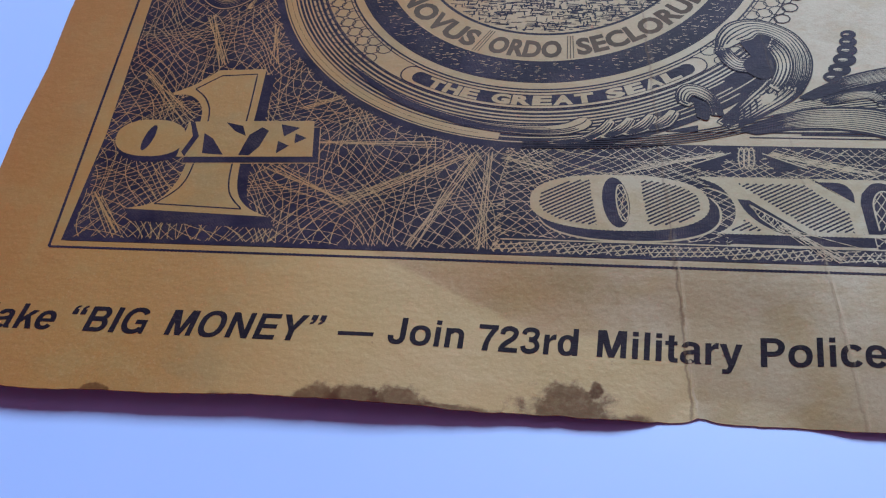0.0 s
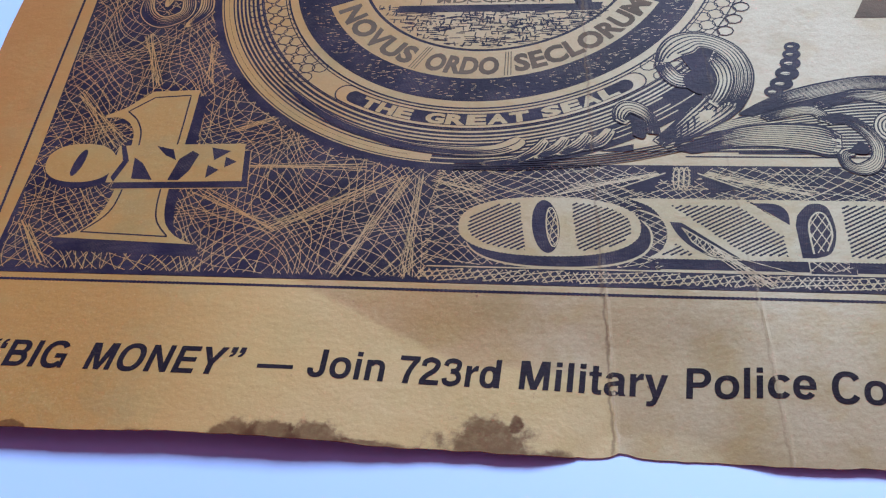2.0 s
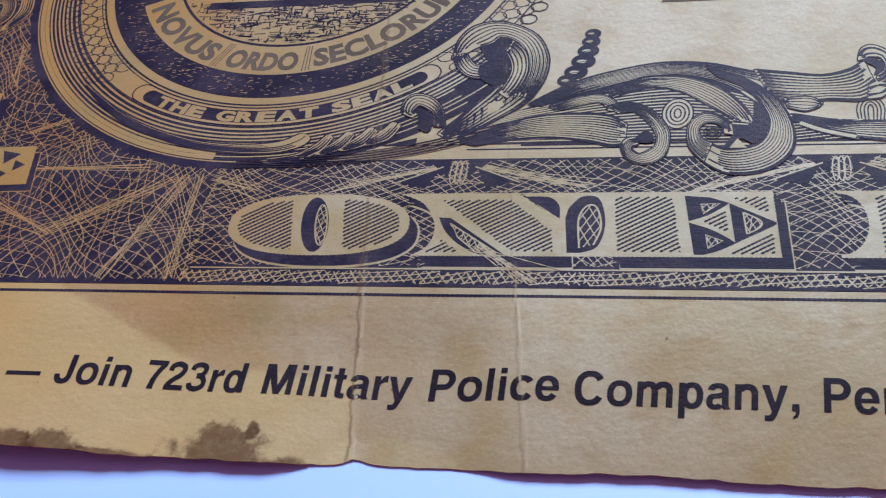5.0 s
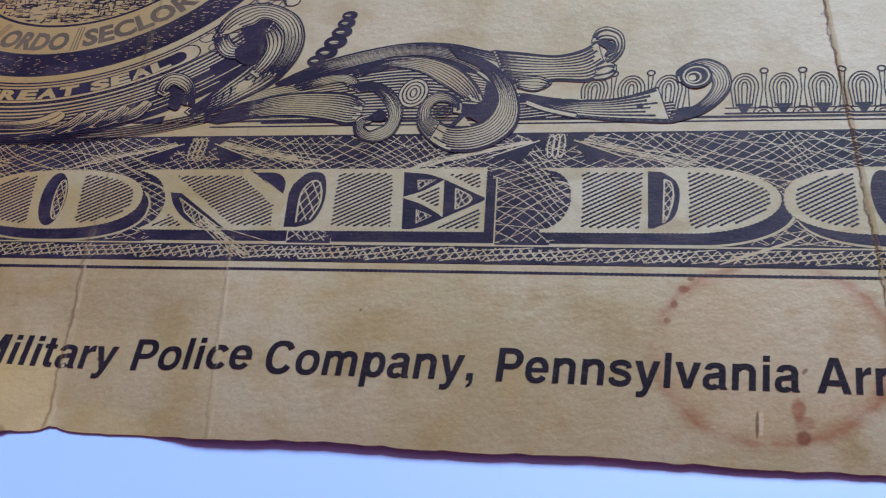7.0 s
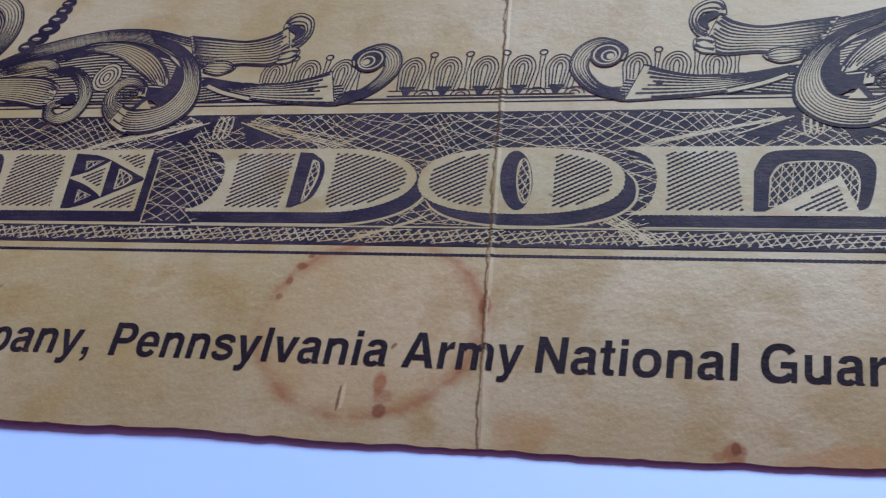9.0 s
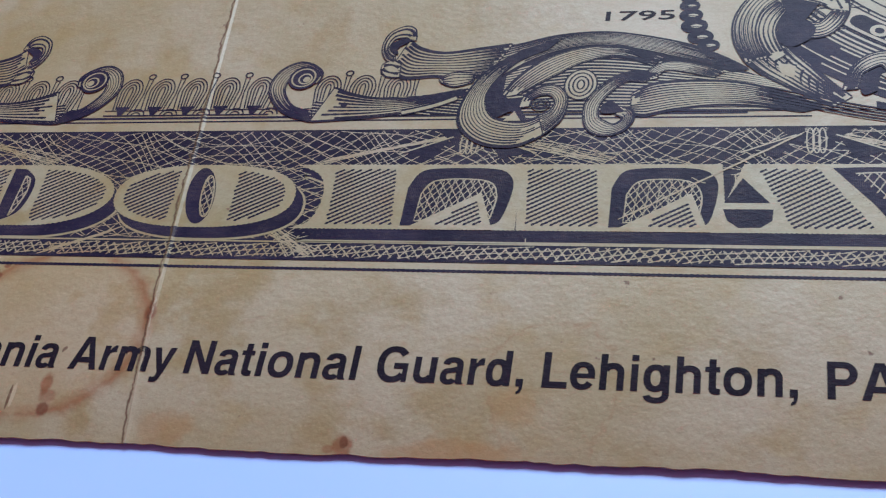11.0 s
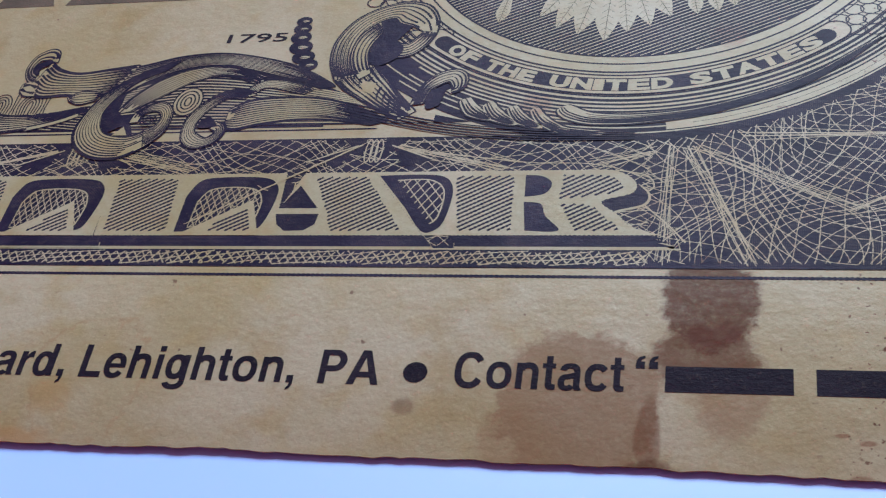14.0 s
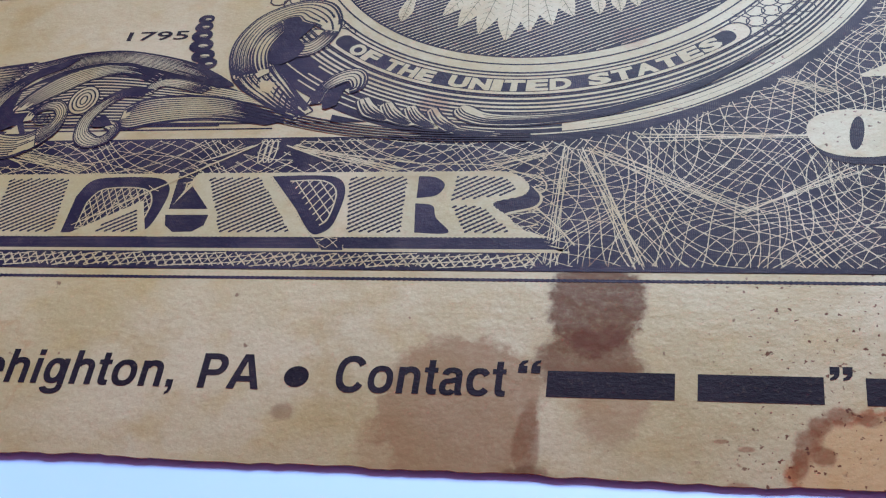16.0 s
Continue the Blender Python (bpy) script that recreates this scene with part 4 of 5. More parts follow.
def feather(tip, root, w):
    s = Sketch()
    d = Vector((tip[0] - root[0], tip[1] - root[1]))
    n = Vector((-d.y, d.x)).normalized()
    spine = [(root[0] + d.x * i / 12, root[1] + d.y * i / 12) for i in range(13)]
    s.line(spine, lambda t: 1.2 * w * (0.35 + 1.3 * t - 1.55 * max(0, t - 0.72) / 0.28 * t))
    f = finish(s, 7, PAPER, "feather", right, "pale printed tail feather")
    s = Sketch().line(spine, 0.03)
    for i in range(3, 12):
        p = spine[i]
        for sg in (-1, 1):
            s.line([p, (p[0] + n.x * sg * w * 0.4 - d.x * 0.0 + d.x * 0.05, p[1] + n.y * sg * w * 0.4 + d.y * 0.05)], 0.022)
    finish(s, 8, GREY_INK, "feather_veining", f)


for tip, w in (((40.7, 19.3), 0.75), ((41.7, 18.3), 0.8), ((42.9, 17.6), 0.85), ((44.4, 17.0), 0.9), ((45.6, 17.7), 0.85), ((46.8, 18.2), 0.8), ((47.9, 18.9), 0.75)):
    feather(tip, (44.6 + (tip[0] - 44.5) * 0.35, 23.5), w)
for tip in ((38.4, 18.9), (49.3, 19.0), (50.4, 19.2), (51.3, 19.6)):
    feather(tip, (tip[0] + (46 - tip[0]) * 0.08 - 0.2, tip[1] + 3.0), 0.55)

# ---- leaf scrolls ----


def leaf(spine, widths, lines, flip, layer, ink=0.085, label=""):
    """An engraved leaf: a pale tapering body with a dark outline and lines along its run."""
    run = smooth(spine, 9)
    if lines:
        lines = max(2, int(max(widths) / 0.185))
        ink = 0.108

    def wide(t):
        k = t * (len(widths) - 1)
        i = min(int(k), len(widths) - 2)
        end = min(1.0, max(0.0, (t - 0.91) / 0.09))
        return (widths[i] + (widths[i + 1] - widths[i]) * (k - i)) * math.sqrt(max(0.02, 1 - end * end))
    s = Sketch().line(run, lambda t: wide(t) * min(1.0, 0.15 + t / 0.08) + 0.22 * min(1.0, t / 0.12))
    ob = finish(s, layer, INK, "acanthus_leaf", note, label or "scrolled leaf engraved in navy lines", flip)
    s = Sketch().line(run, lambda t: wide(t) * min(1.0, 0.1 + t / 0.09))
    finish(s, layer + 1, PAPER, "leaf_face", ob, "", flip)
    s = Sketch()
    for i in range(lines):
        o = -0.42 + 0.84 * (i + 0.5) / lines
        if i < lines * 0.55:
            a = shifted(run, lambda t: wide(t) * o)
            cut = len(a) - int(len(a) * random.uniform(0.0, 0.25))
            shade = ink * (1.75 - 0.9 * i / lines)
            s.line(a[2:cut], lambda t: shade * (1.2 - 0.8 * t) * min(1.0, 0.2 + t / 0.25))
        else:
            a = shifted(run, lambda t: wide(t) * o)
            s.line(a[3:len(a) - int(len(a) * random.uniform(0.05, 0.45))], lambda t: ink * (1.15 - 0.85 * t) * min(1.0, 0.2 + t / 0.3))
    if lines:
        finish(s, layer + 2, INK, "veining", ob, "", flip)
    return ob


def band(upper, lower, lines, flip, layer, dark):
    """An engraved leaf between two edges: pale face, dark rim and swelling lines that run with it."""
    a, b = smooth(upper, 9), smooth(lower, 9)
    lines = int(lines * 1.2 + 0.5)
    n = len(a)
    rim = a + b[::-1]
    s = Sketch().poly(rim).line(rim, 0.13, True)
    ob = finish(s, layer, INK, "acanthus_leaf", note, "scrolled leaf engraved in navy lines", flip)
    finish(Sketch().poly([(p[0] + (q[0] - p[0]) * 0.04, p[1] + (q[1] - p[1]) * 0.04) for p, q in zip(a, b)]
                         + [(q[0] + (p[0] - q[0]) * 0.04, q[1] + (p[1] - q[1]) * 0.04) for p, q in zip(a, b)][::-1]), layer + 1, PAPER, "leaf_face", ob, "", flip)
    s = Sketch()
    for i in range(lines):
        f = (i + 0.6) / (lines + 0.2)
        run = [(p[0] + (q[0] - p[0]) * f, p[1] + (q[1] - p[1]) * f) for p, q in zip(a, b)]
        gap = sum(math.hypot(p[0] - q[0], p[1] - q[1]) for p, q in zip(a, b)) / n / lines
        heavy = gap * (0.30 + 0.62 * dark * (1.0 - 0.75 * abs(2 * f - 0.25)) if f < 0.62 else 0.30 + 0.45 * dark * f)
        lo, hi = random.randrange(0, 3), n - random.randrange(0, max(2, n // 6))
        s.line(run[lo:hi], lambda t: max(0.035, heavy * (0.55 + 0.75 * abs(2 * t - 0.9)) * (1.12 if round(t * (hi - lo - 1)) % 2 else 0.88)))
    # short strokes deepen the root
    for i in range(lines - 1):
        f = (i + 1.1) / (lines + 0.2)
        run = [(p[0] + (q[0] - p[0]) * f, p[1] + (q[1] - p[1]) * f) for p, q in zip(a, b)]
        s.line(run[:max(3, int(n * random.uniform(0.15, 0.35)))], lambda t: 0.09 * (1 - 0.8 * t))
    finish(s, layer + 2, INK, "veining", ob, "", flip)
    return ob


def dots(places, flip, layer, mat, name):
    s = Sketch()
    for x, y, r in places:
        s.poly(oval(x, y, r, r * 0.85, 2.0, 0, 18))
    return finish(s, layer, mat, name, note, "", flip)


def scrolls(flip):
    # dark ground between the leaves, broken by pale lines
    ground = smooth([(-38.0, 10.7), (-32.0, 12.6), (-28.0, 14.6), (-24.5, 16.0), (-20.5, 16.2), (-17.6, 14.9), (-16.4, 12.8), (-16.0, 10.8)]) + [(-22, 10.75), (-30, 10.7)]
    base = smooth([(-16.5, 12.9), (-13.5, 12.2), (-10.0, 12.0), (-7.4, 11.8)]) + [(-7.2, 10.7), (-16.0, 10.7)]
    finish(Sketch().poly(ground).poly(base), 3, INK, "scroll_ground", note, "", flip)
    s = Sketch()
    for k in range(17):
        s.line(smooth([(-36.0, 10.75 + 0.04 * k), (-29.0, 10.9 + 0.17 * k), (-22.0, 10.95 + 0.25 * k), (-17.6, 10.9 + 0.19 * k)]), 0.10)
    s.hatch(base, 8, 0.22, 0.07)
    finish(s, 4, PAPER, "ground_engraving", note, "", flip)
    # the dark plume and its pale end
    band([(-30.0, 13.8), (-28.7, 14.8), (-27.0, 15.8), (-24.6, 16.6), (-22.4, 17.0), (-20.0, 16.8), (-17.8, 16.1), (-15.1, 15.5)],
         [(-29.2, 13.6), (-27.8, 14.3), (-26.1, 14.9), (-24.0, 15.6), (-22.1, 15.9), (-20.2, 15.5), (-18.5, 14.5), (-16.5, 12.5)], 9, flip, 5, 0.9)
    band([(-17.6, 16.2), (-15.9, 15.9), (-14.0, 15.6), (-12.6, 16.0), (-11.8, 16.7)],
         [(-16.5, 13.6), (-15.1, 13.4), (-13.7, 13.6), (-12.0, 13.5), (-11.1, 14.2)], 8, flip, 6, 0.45)
    band([(-11.6, 14.7), (-11.1, 15.0), (-10.6, 14.7)],
         [(-11.7, 13.6), (-11.0, 13.7), (-10.6, 14.2)], 2, flip, 8, 0.3)
    # the curl at the plume's end
    band([(-11.3, 14.7), (-10.7, 15.1), (-10.3, 16.1), (-10.5, 17.3), (-11.3, 17.9), (-11.9, 17.6), (-12.1, 16.7)],
         [(-11.1, 15.5), (-10.8, 15.8), (-10.7, 16.3), (-10.9, 16.8), (-11.2, 16.9), (-11.6, 16.9), (-11.8, 16.6)], 2, flip, 9, 0.4)
    finish(Sketch().poly(smooth([(-12.0, 16.7), (-11.3, 16.8), (-10.7, 16.3), (-10.8, 15.8), (-11.3, 15.5), (-11.2, 16.0), (-11.6, 16.4)], 4)), 13, INK, "curl_shade", note, "", flip)
    band([(-16.0, 13.8), (-14.7, 13.9), (-14.0, 13.4)],
         [(-15.8, 13.1), (-14.9, 12.8), (-14.2, 13.1)], 3, flip, 9, 0.35)
    # the long lower leaf with its ragged end
    band([(-15.5, 12.6), (-12.9, 12.0), (-10.8, 12.0), (-9.3, 12.4), (-8.3, 12.9)],
         [(-15.6, 12.1), (-13.7, 11.2), (-12.0, 10.7), (-10.0, 10.4), (-7.5, 10.2)], 7, flip, 7, 0.75)
    finish(Sketch().poly(smooth([(-9.3, 11.4), (-9.1, 11.3), (-8.9, 11.5), (-9.1, 11.7)], 4)), 11, INK, "leaf_shade", note, "", flip)
    s = Sketch().line(smooth([(-15.2, 11.9), (-14.0, 11.3), (-12.4, 10.8)], 5), 0.42)
    twig = finish(s, 10, INK, "leaf_twig", note, "", flip)
    finish(Sketch().line(smooth([(-15.2, 11.9), (-14.0, 11.3), (-12.4, 10.8)], 5), 0.24), 11, PAPER, "twig_light", twig, "", flip)
    # the small scroll beside it
    band([(-7.5, 10.2), (-6.0, 10.8), (-5.0, 11.8), (-4.5, 13.0), (-4.8, 14.3), (-5.7, 15.0), (-6.6, 14.8), (-7.3, 14.1), (-7.2, 13.3)],
         [(-7.4, 11.0), (-6.3, 11.4), (-5.6, 12.3), (-5.4, 13.1), (-5.6, 13.7), (-5.9, 14.1), (-6.4, 14.0), (-6.6, 13.7), (-6.5, 13.3)], 5, flip, 10, 0.8)
    curl = finish(Sketch().poly(oval(-6.3, 13.7, 0.85, 0.95, 2.0, 0, 28)), 14, INK, "scroll_shade", note, "", flip)
    s = Sketch()
    for k in range(2):
        s.line(oval(-6.3 - 0.12 * k, 13.7 - 0.1 * k, 0.66 - 0.3 * k, 0.72 - 0.32 * k, 2.0, 0, 24), 0.10, True)
    s.poly(oval(-6.3 - 0.2, 13.7 - 0.15, 0.2, 0.22, 2.0, 0, 16))
    finish(s, 15, PAPER, "scroll_light", curl, "", flip)
    # leaves between the plume and the volutes
    band([(-25.7, 14.8), (-23.5, 15.8), (-21.3, 15.7), (-19.4, 14.8), (-18.1, 13.3), (-17.5, 11.9)],
         [(-25.2, 14.2), (-23.2, 14.9), (-21.5, 14.5), (-20.3, 13.6), (-19.3, 12.8), (-18.6, 12.2)], 7, flip, 7, 0.5)
    band([(-33.6, 10.9), (-31.1, 12.3), (-29.0, 12.9), (-26.8, 13.0), (-25.3, 12.8), (-24.3, 12.1)],
         [(-32.6, 10.6), (-30.4, 11.0), (-28.4, 11.1), (-26.4, 10.8), (-25.0, 10.4), (-24.3, 10.6)], 10, flip, 6, 0.6)
    band([(-28.8, 13.6), (-27.1, 14.3), (-25.8, 14.4), (-25.0, 13.8), (-25.1, 13.1)],
         [(-28.3, 13.2), (-27.0, 13.6), (-26.0, 13.8), (-25.5, 13.5), (-25.5, 13.2)], 4, flip, 10, 0.35)
    s = Sketch().poly(oval(-21.6, 12.8, 0.85, 1.15, 2.0, 0, 28))
    egg = finish(s, 9, PAPER, "leaf_eye", note, "", flip)
    s = Sketch()
    for k in range(4):
        s.line(oval(-21.6, 12.8, 0.18 + 0.22 * k, 0.35 + 0.27 * k, 2.0, 0, 26), 0.09, True)
    finish(s, 10, INK, "eye_ring", egg, "", flip)
    # the two volutes
    band([(-25.7, 13.6), (-24.0, 13.7), (-22.8, 12.9), (-22.0, 11.5), (-22.0, 10.1), (-22.4, 9.3), (-23.2, 9.0), (-24.1, 9.4), (-24.5, 10.3), (-24.3, 10.9), (-23.7, 11.1)],
         [(-24.8, 12.9), (-24.0, 13.0), (-23.2, 12.2), (-22.7, 11.2), (-22.7, 10.4), (-23.1, 10.0), (-23.5, 9.8), (-23.8, 10.0), (-23.9, 10.2), (-23.8, 10.4), (-23.6, 10.5)], 5, flip, 11, 0.5)
    finish(Sketch().poly(smooth([(-24.0, 10.7), (-23.3, 11.5), (-22.8, 11.1), (-22.9, 10.6), (-23.5, 10.6)], 4)), 16, INK, "scroll_shade", note, "", flip)
    band([(-20.2, 16.5), (-18.0, 15.4), (-16.4, 13.8), (-15.6, 11.9), (-15.5, 10.2), (-16.2, 9.0), (-17.4, 8.3), (-18.9, 8.3), (-20.1, 9.1)],
         [(-19.5, 15.6), (-18.2, 14.8), (-17.3, 13.6), (-16.8, 12.3), (-16.9, 11.2), (-17.4, 10.4), (-18.3, 10.1), (-19.1, 10.1), (-19.8, 10.5)], 8, flip, 13, 0.55)
    finish(Sketch().poly(smooth([(-18.7, 11.8), (-17.9, 11.8), (-17.4, 12.6), (-17.3, 13.6), (-16.8, 12.3), (-16.9, 11.2), (-17.5, 10.4), (-18.2, 10.8), (-18.5, 10.2), (-19.1, 10.1), (-18.9, 10.6), (-18.6, 11.2)], 4)), 17, INK, "scroll_shade", note, "", flip)
    band([(-20.1, 9.1), (-20.9, 10.3), (-21.0, 11.8), (-20.4, 12.7), (-19.6, 12.7), (-18.8, 12.0), (-18.6, 11.1)],
         [(-19.7, 10.5), (-20.2, 10.8), (-20.4, 11.5), (-20.1, 12.0), (-19.6, 12.0), (-19.2, 11.7), (-19.1, 11.2)], 4, flip, 16, 0.55)
    finish(Sketch().poly([(-18.8, 10.1), (-18.4, 10.8), (-17.9, 10.1)]), 19, PAPER, "scroll_light", note, "", flip)
    s = Sketch()
    for k in range(3):
        s.line(oval(-19.7, 11.3, 0.14 + 0.17 * k, 0.12 + 0.14 * k, 2.0, 0, 22), 0.08, True)
    finish(s, 20, INK, "scroll_eye", note, "", flip)
    # beads climbing from the rim
    for x, y, r in ((-26.8, 19.7, 0.42), (-26.85, 19.0, 0.48), (-26.95, 18.2, 0.55), (-27.15, 17.3, 0.62), (-27.5, 16.4, 0.6), (-27.95, 15.7, 0.5)):
        r *= 1.15
        b = dots([(x, y, r)], flip, 5, INK, "bead")
        s = Sketch().poly(oval(x - 0.1, y - 0.02, r * 0.42, r * 0.2, 2, 0, 14))
        finish(s, 6, PAPER, "bead_light", b, "", flip)
        s = Sketch().line([(x - r * 0.6, y - 0.1), (x + r * 0.5, y - 0.02)], 0.05)
        finish(s, 7, INK, "bead_line", b, "", flip)
    # the head where the rim ends
    band([(-32.0, 15.7), (-32.5, 14.8), (-33.2, 13.8), (-33.9, 12.8), (-34.9, 11.6)],
         [(-29.8, 14.3), (-30.6, 13.4), (-31.6, 12.6), (-32.5, 11.9), (-34.0, 10.9)], 7, flip, 9, 0.85)
    band([(-29.8, 14.3), (-29.2, 16.0), (-29.2, 17.8), (-30.0, 19.6), (-31.4, 20.7), (-32.9, 21.1), (-34.2, 20.7), (-34.9, 19.5), (-35.0, 18.1)],
         [(-30.9, 14.6), (-30.5, 16.2), (-30.5, 17.6), (-30.9, 18.7), (-31.6, 19.4), (-32.3, 19.6), (-32.7, 19.1), (-33.5, 18.8), (-34.2, 18.3)], 5, flip, 11, 0.3)
    band([(-35.0, 18.1), (-34.6, 17.1), (-33.9, 16.3), (-33.0, 16.1), (-32.4, 16.6)],
         [(-34.2, 18.3), (-33.9, 17.8), (-33.5, 17.3), (-33.1, 17.3), (-32.8, 17.5)], 4, flip, 12, 0.55)
    finish(Sketch().poly(smooth([(-33.5, 18.8), (-32.7, 19.1), (-32.3, 19.6), (-31.6, 19.4), (-31.1, 18.9), (-31.5, 18.3), (-31.4, 17.1), (-31.5, 15.8), (-32.1, 15.4), (-33.0, 16.0), (-33.3, 16.9), (-32.8, 17.5)], 4)), 15, INK, "curl_shade", note, "", flip)
    band([(-31.5, 19.3), (-30.6, 18.2), (-30.3, 16.7), (-30.6, 15.3), (-31.2, 14.3)],
         [(-31.8, 18.3), (-31.4, 17.3), (-31.3, 16.5), (-31.5, 15.6), (-31.8, 14.8)], 3, flip, 16, 0.45)
    finish(Sketch().poly(smooth([(-32.3, 13.9), (-31.5, 14.1), (-31.6, 13.4), (-32.2, 13.0)], 4)), 14, PAPER, "curl_light", note, "", flip)
    band([(-34.5, 12.1), (-34.9, 13.6), (-35.7, 14.6), (-36.7, 14.9), (-37.3, 14.4), (-37.3, 13.4), (-36.6, 12.9)],
         [(-35.2, 12.2), (-35.4, 13.2), (-35.8, 13.6), (-36.3, 13.9), (-36.5, 13.7), (-36.6, 13.4), (-36.3, 13.2)], 3, flip, 12, 0.5)
    finish(Sketch().poly(smooth([(-36.3, 13.2), (-36.0, 13.4), (-35.5, 13.2), (-35.3, 12.2), (-35.5, 11.7), (-36.1, 12.0)], 4)), 15, INK, "curl_shade", note, "", flip)
    # short strokes that shade the flank under the head
    s = Sketch()
    for k in range(9):
        s.line(smooth([(-31.3 - 0.33 * k, 15.3 - 0.42 * k), (-30.9 - 0.40 * k, 14.6 - 0.42 * k), (-31.0 - 0.40 * k, 13.8 - 0.34 * k)], 5), lambda t: 0.16 * (1.1 - t))
    finish(s, 13, INK, "flank_strokes", note, "", flip)
    # leaflets along the rim's foot
    for x, y, w in ((-37.6, 12.2, 0.9), (-38.9, 11.8, 0.9), (-40.2, 11.5, 0.8), (-41.4, 11.3, 0.7)):
        leaf([(x - 1.6, y - 1.4), (x - 0.4, y - 0.7), (x + 0.2, y + 0.3)], [0.2, w, w * 0.7], 3, flip, 9)
    leaf([polar(-46, 17.75, -48), polar(-46, 17.95, -30), polar(-46, 18.2, -14), polar(-46, 18.35, -3), (-44.4, 10.7), (-43.1, 11.2), (-42.7, 11.7)], [0.25, 0.4, 0.5, 0.6, 0.8, 1.0, 0.8], 2, flip, 9)
    leaf([(-45.0, 9.6), (-42.8, 9.9), (-41.6, 10.7)], [0.3, 0.5, 0.6], 1, flip, 9)
    # dark flowing lines under the rim
    s = Sketch()
    for k in range(5):
        s.line(smooth([(-46.5, 9.15 + 0.12 * k), (-41.0, 9.25 + 0.18 * k), (-36.0, 10.0 + 0.2 * k), (-31.0, 11.5 + 0.22 * k)]), 0.09)
    finish(s, 12, INK, "rim_sweep", note, "", flip)


def corner_spray(flip):
    """The small scroll over the corner numeral."""
    leaf([(-70.6, 26.5), (-70.3, 24.0), (-68.9, 22.8), (-67.4, 23.6), (-67.6, 25.2), (-68.8, 25.4), (-69.0, 24.4)], [0.6, 1.1, 1.2, 1.1, 0.9, 0.7, 0.4], 5, flip, 5)
    leaf([(-67.0, 22.2), (-66.0, 24.0), (-66.4, 26.0)], [0.4, 1.1, 0.9], 4, flip, 5)


numeral(0.0)
corner_spray(None)
corner_spray(lambda x, y: (-x, y))
scrolls(None)
scrolls(lambda x, y: (-x, y))

# fringe of eggs and darts
for k in range(-6, 7):
    x = 0.1 + k * 1.95
    if abs(x) > 4.6 and abs(abs(x) - 6.0) < 1.0:
        continue
    s = Sketch()
    for j in range(4):
        r = 0.14 + 0.19 * j
        s.line([(x - r * 0.75, 11.45 - 0.05 * j)] + arc(x, 12.75, r, 180, 0, 14, 0.45 + 0.22 * j) + [(x + r * 0.75, 11.45 - 0.05 * j)], 0.075)
    for d in (-0.13, 0.13):
        s.line([(x + 0.97 + d * 1.5, 11.2), (x + 0.97 + d * 0.5, 12.6), (x + 0.97 + d, 13.8)], 0.07)
    s.line(oval(x + 0.97, 14.05, 0.2, 0.2, 2, 0, 14), 0.09, True)
    s.poly([(x - 0.42, 11.55), (x + 0.42, 11.55), (x + 0.12, 10.9), (x - 0.12, 10.9)])
    s.line(arc(x + 0.97, 10.85, 0.5, 0, 180, 12), 0.08).line(arc(x + 0.97, 10.85, 0.26, 0, 180, 10), 0.07)
    s.line([(x - 0.98, 10.85), (x + 0.98, 10.85)], 0.10).line([(x - 0.98, 11.25), (x + 0.98, 11.25)], 0.06)
    finish(s, 2, INK, "egg_and_dart", note, "navy egg-and-dart ornament")

# small plate number and the feet of the big centre letters
s = Sketch()
g = glyphs("1795", 0.012)
s.mesh(g, fitted(g, 22.4, 26.1, 17.95, 0.8))
finish(s, 1, TEXT_INK, "plate_number", note)
for x0, x1 in ((-23.0, -14.0), (-5.0, 4.4), (5.4, 9.6), (10.4, 22.4)):
    s = Sketch().poly([(x0, 22.3), (x1, 22.3), (x1 - 0.6, 24.0), (x0 + 0.6, 24.0)])
    finish(s, 1, GREY_INK, "letter_foot", note, "grey foot of a large letter")

# ---- the line of text ----
# a bold grotesque, in thousandths of the type size: free space before, ink, free space after
CELLS = {"A": (20, 682, 20), "B": (76, 593, 53), "C": (44, 640, 38), "G": (44, 669, 65), "I": (64, 150, 64), "J": (22, 462, 72), "L": (76, 507, 28),
         "M": (69, 696, 68), "N": (69, 585, 68), "O": (44, 690, 44), "P": (73, 554, 40), "E": (76, 545, 46), "Y": (15, 638, 14)}
LOWER = {"a": (29, 498, 29), "c": (34, 490, 32), "d": (34, 517, 60), "e": (23, 505, 28), "g": (40, 513, 58), "h": (65, 481, 65), "i": (69, 140, 69),
         "k": (69, 493, 0), "l": (69, 140, 69), "m": (64, 762, 63), "n": (65, 481, 65), "o": (34, 544, 33), "p": (62, 516, 33)}
CELLS.update(LOWER)
CELLS.update({"r": (64, 309, 16), "s": (30, 489, 37), "t": (10, 299, 24), "u": (66, 479, 66), "v": (13, 530, 13), "y": (10, 529, 17), "7": (25, 503, 28),
              "2": (26, 484, 46), "3": (27, 489, 40), ",": (64, 150, 64), "\u201c": (64, 372, 64), "\u201d": (64, 372, 64)})
STEM, THIN, XH, CAPH, DESC = 140, 112, 532, 720, -214


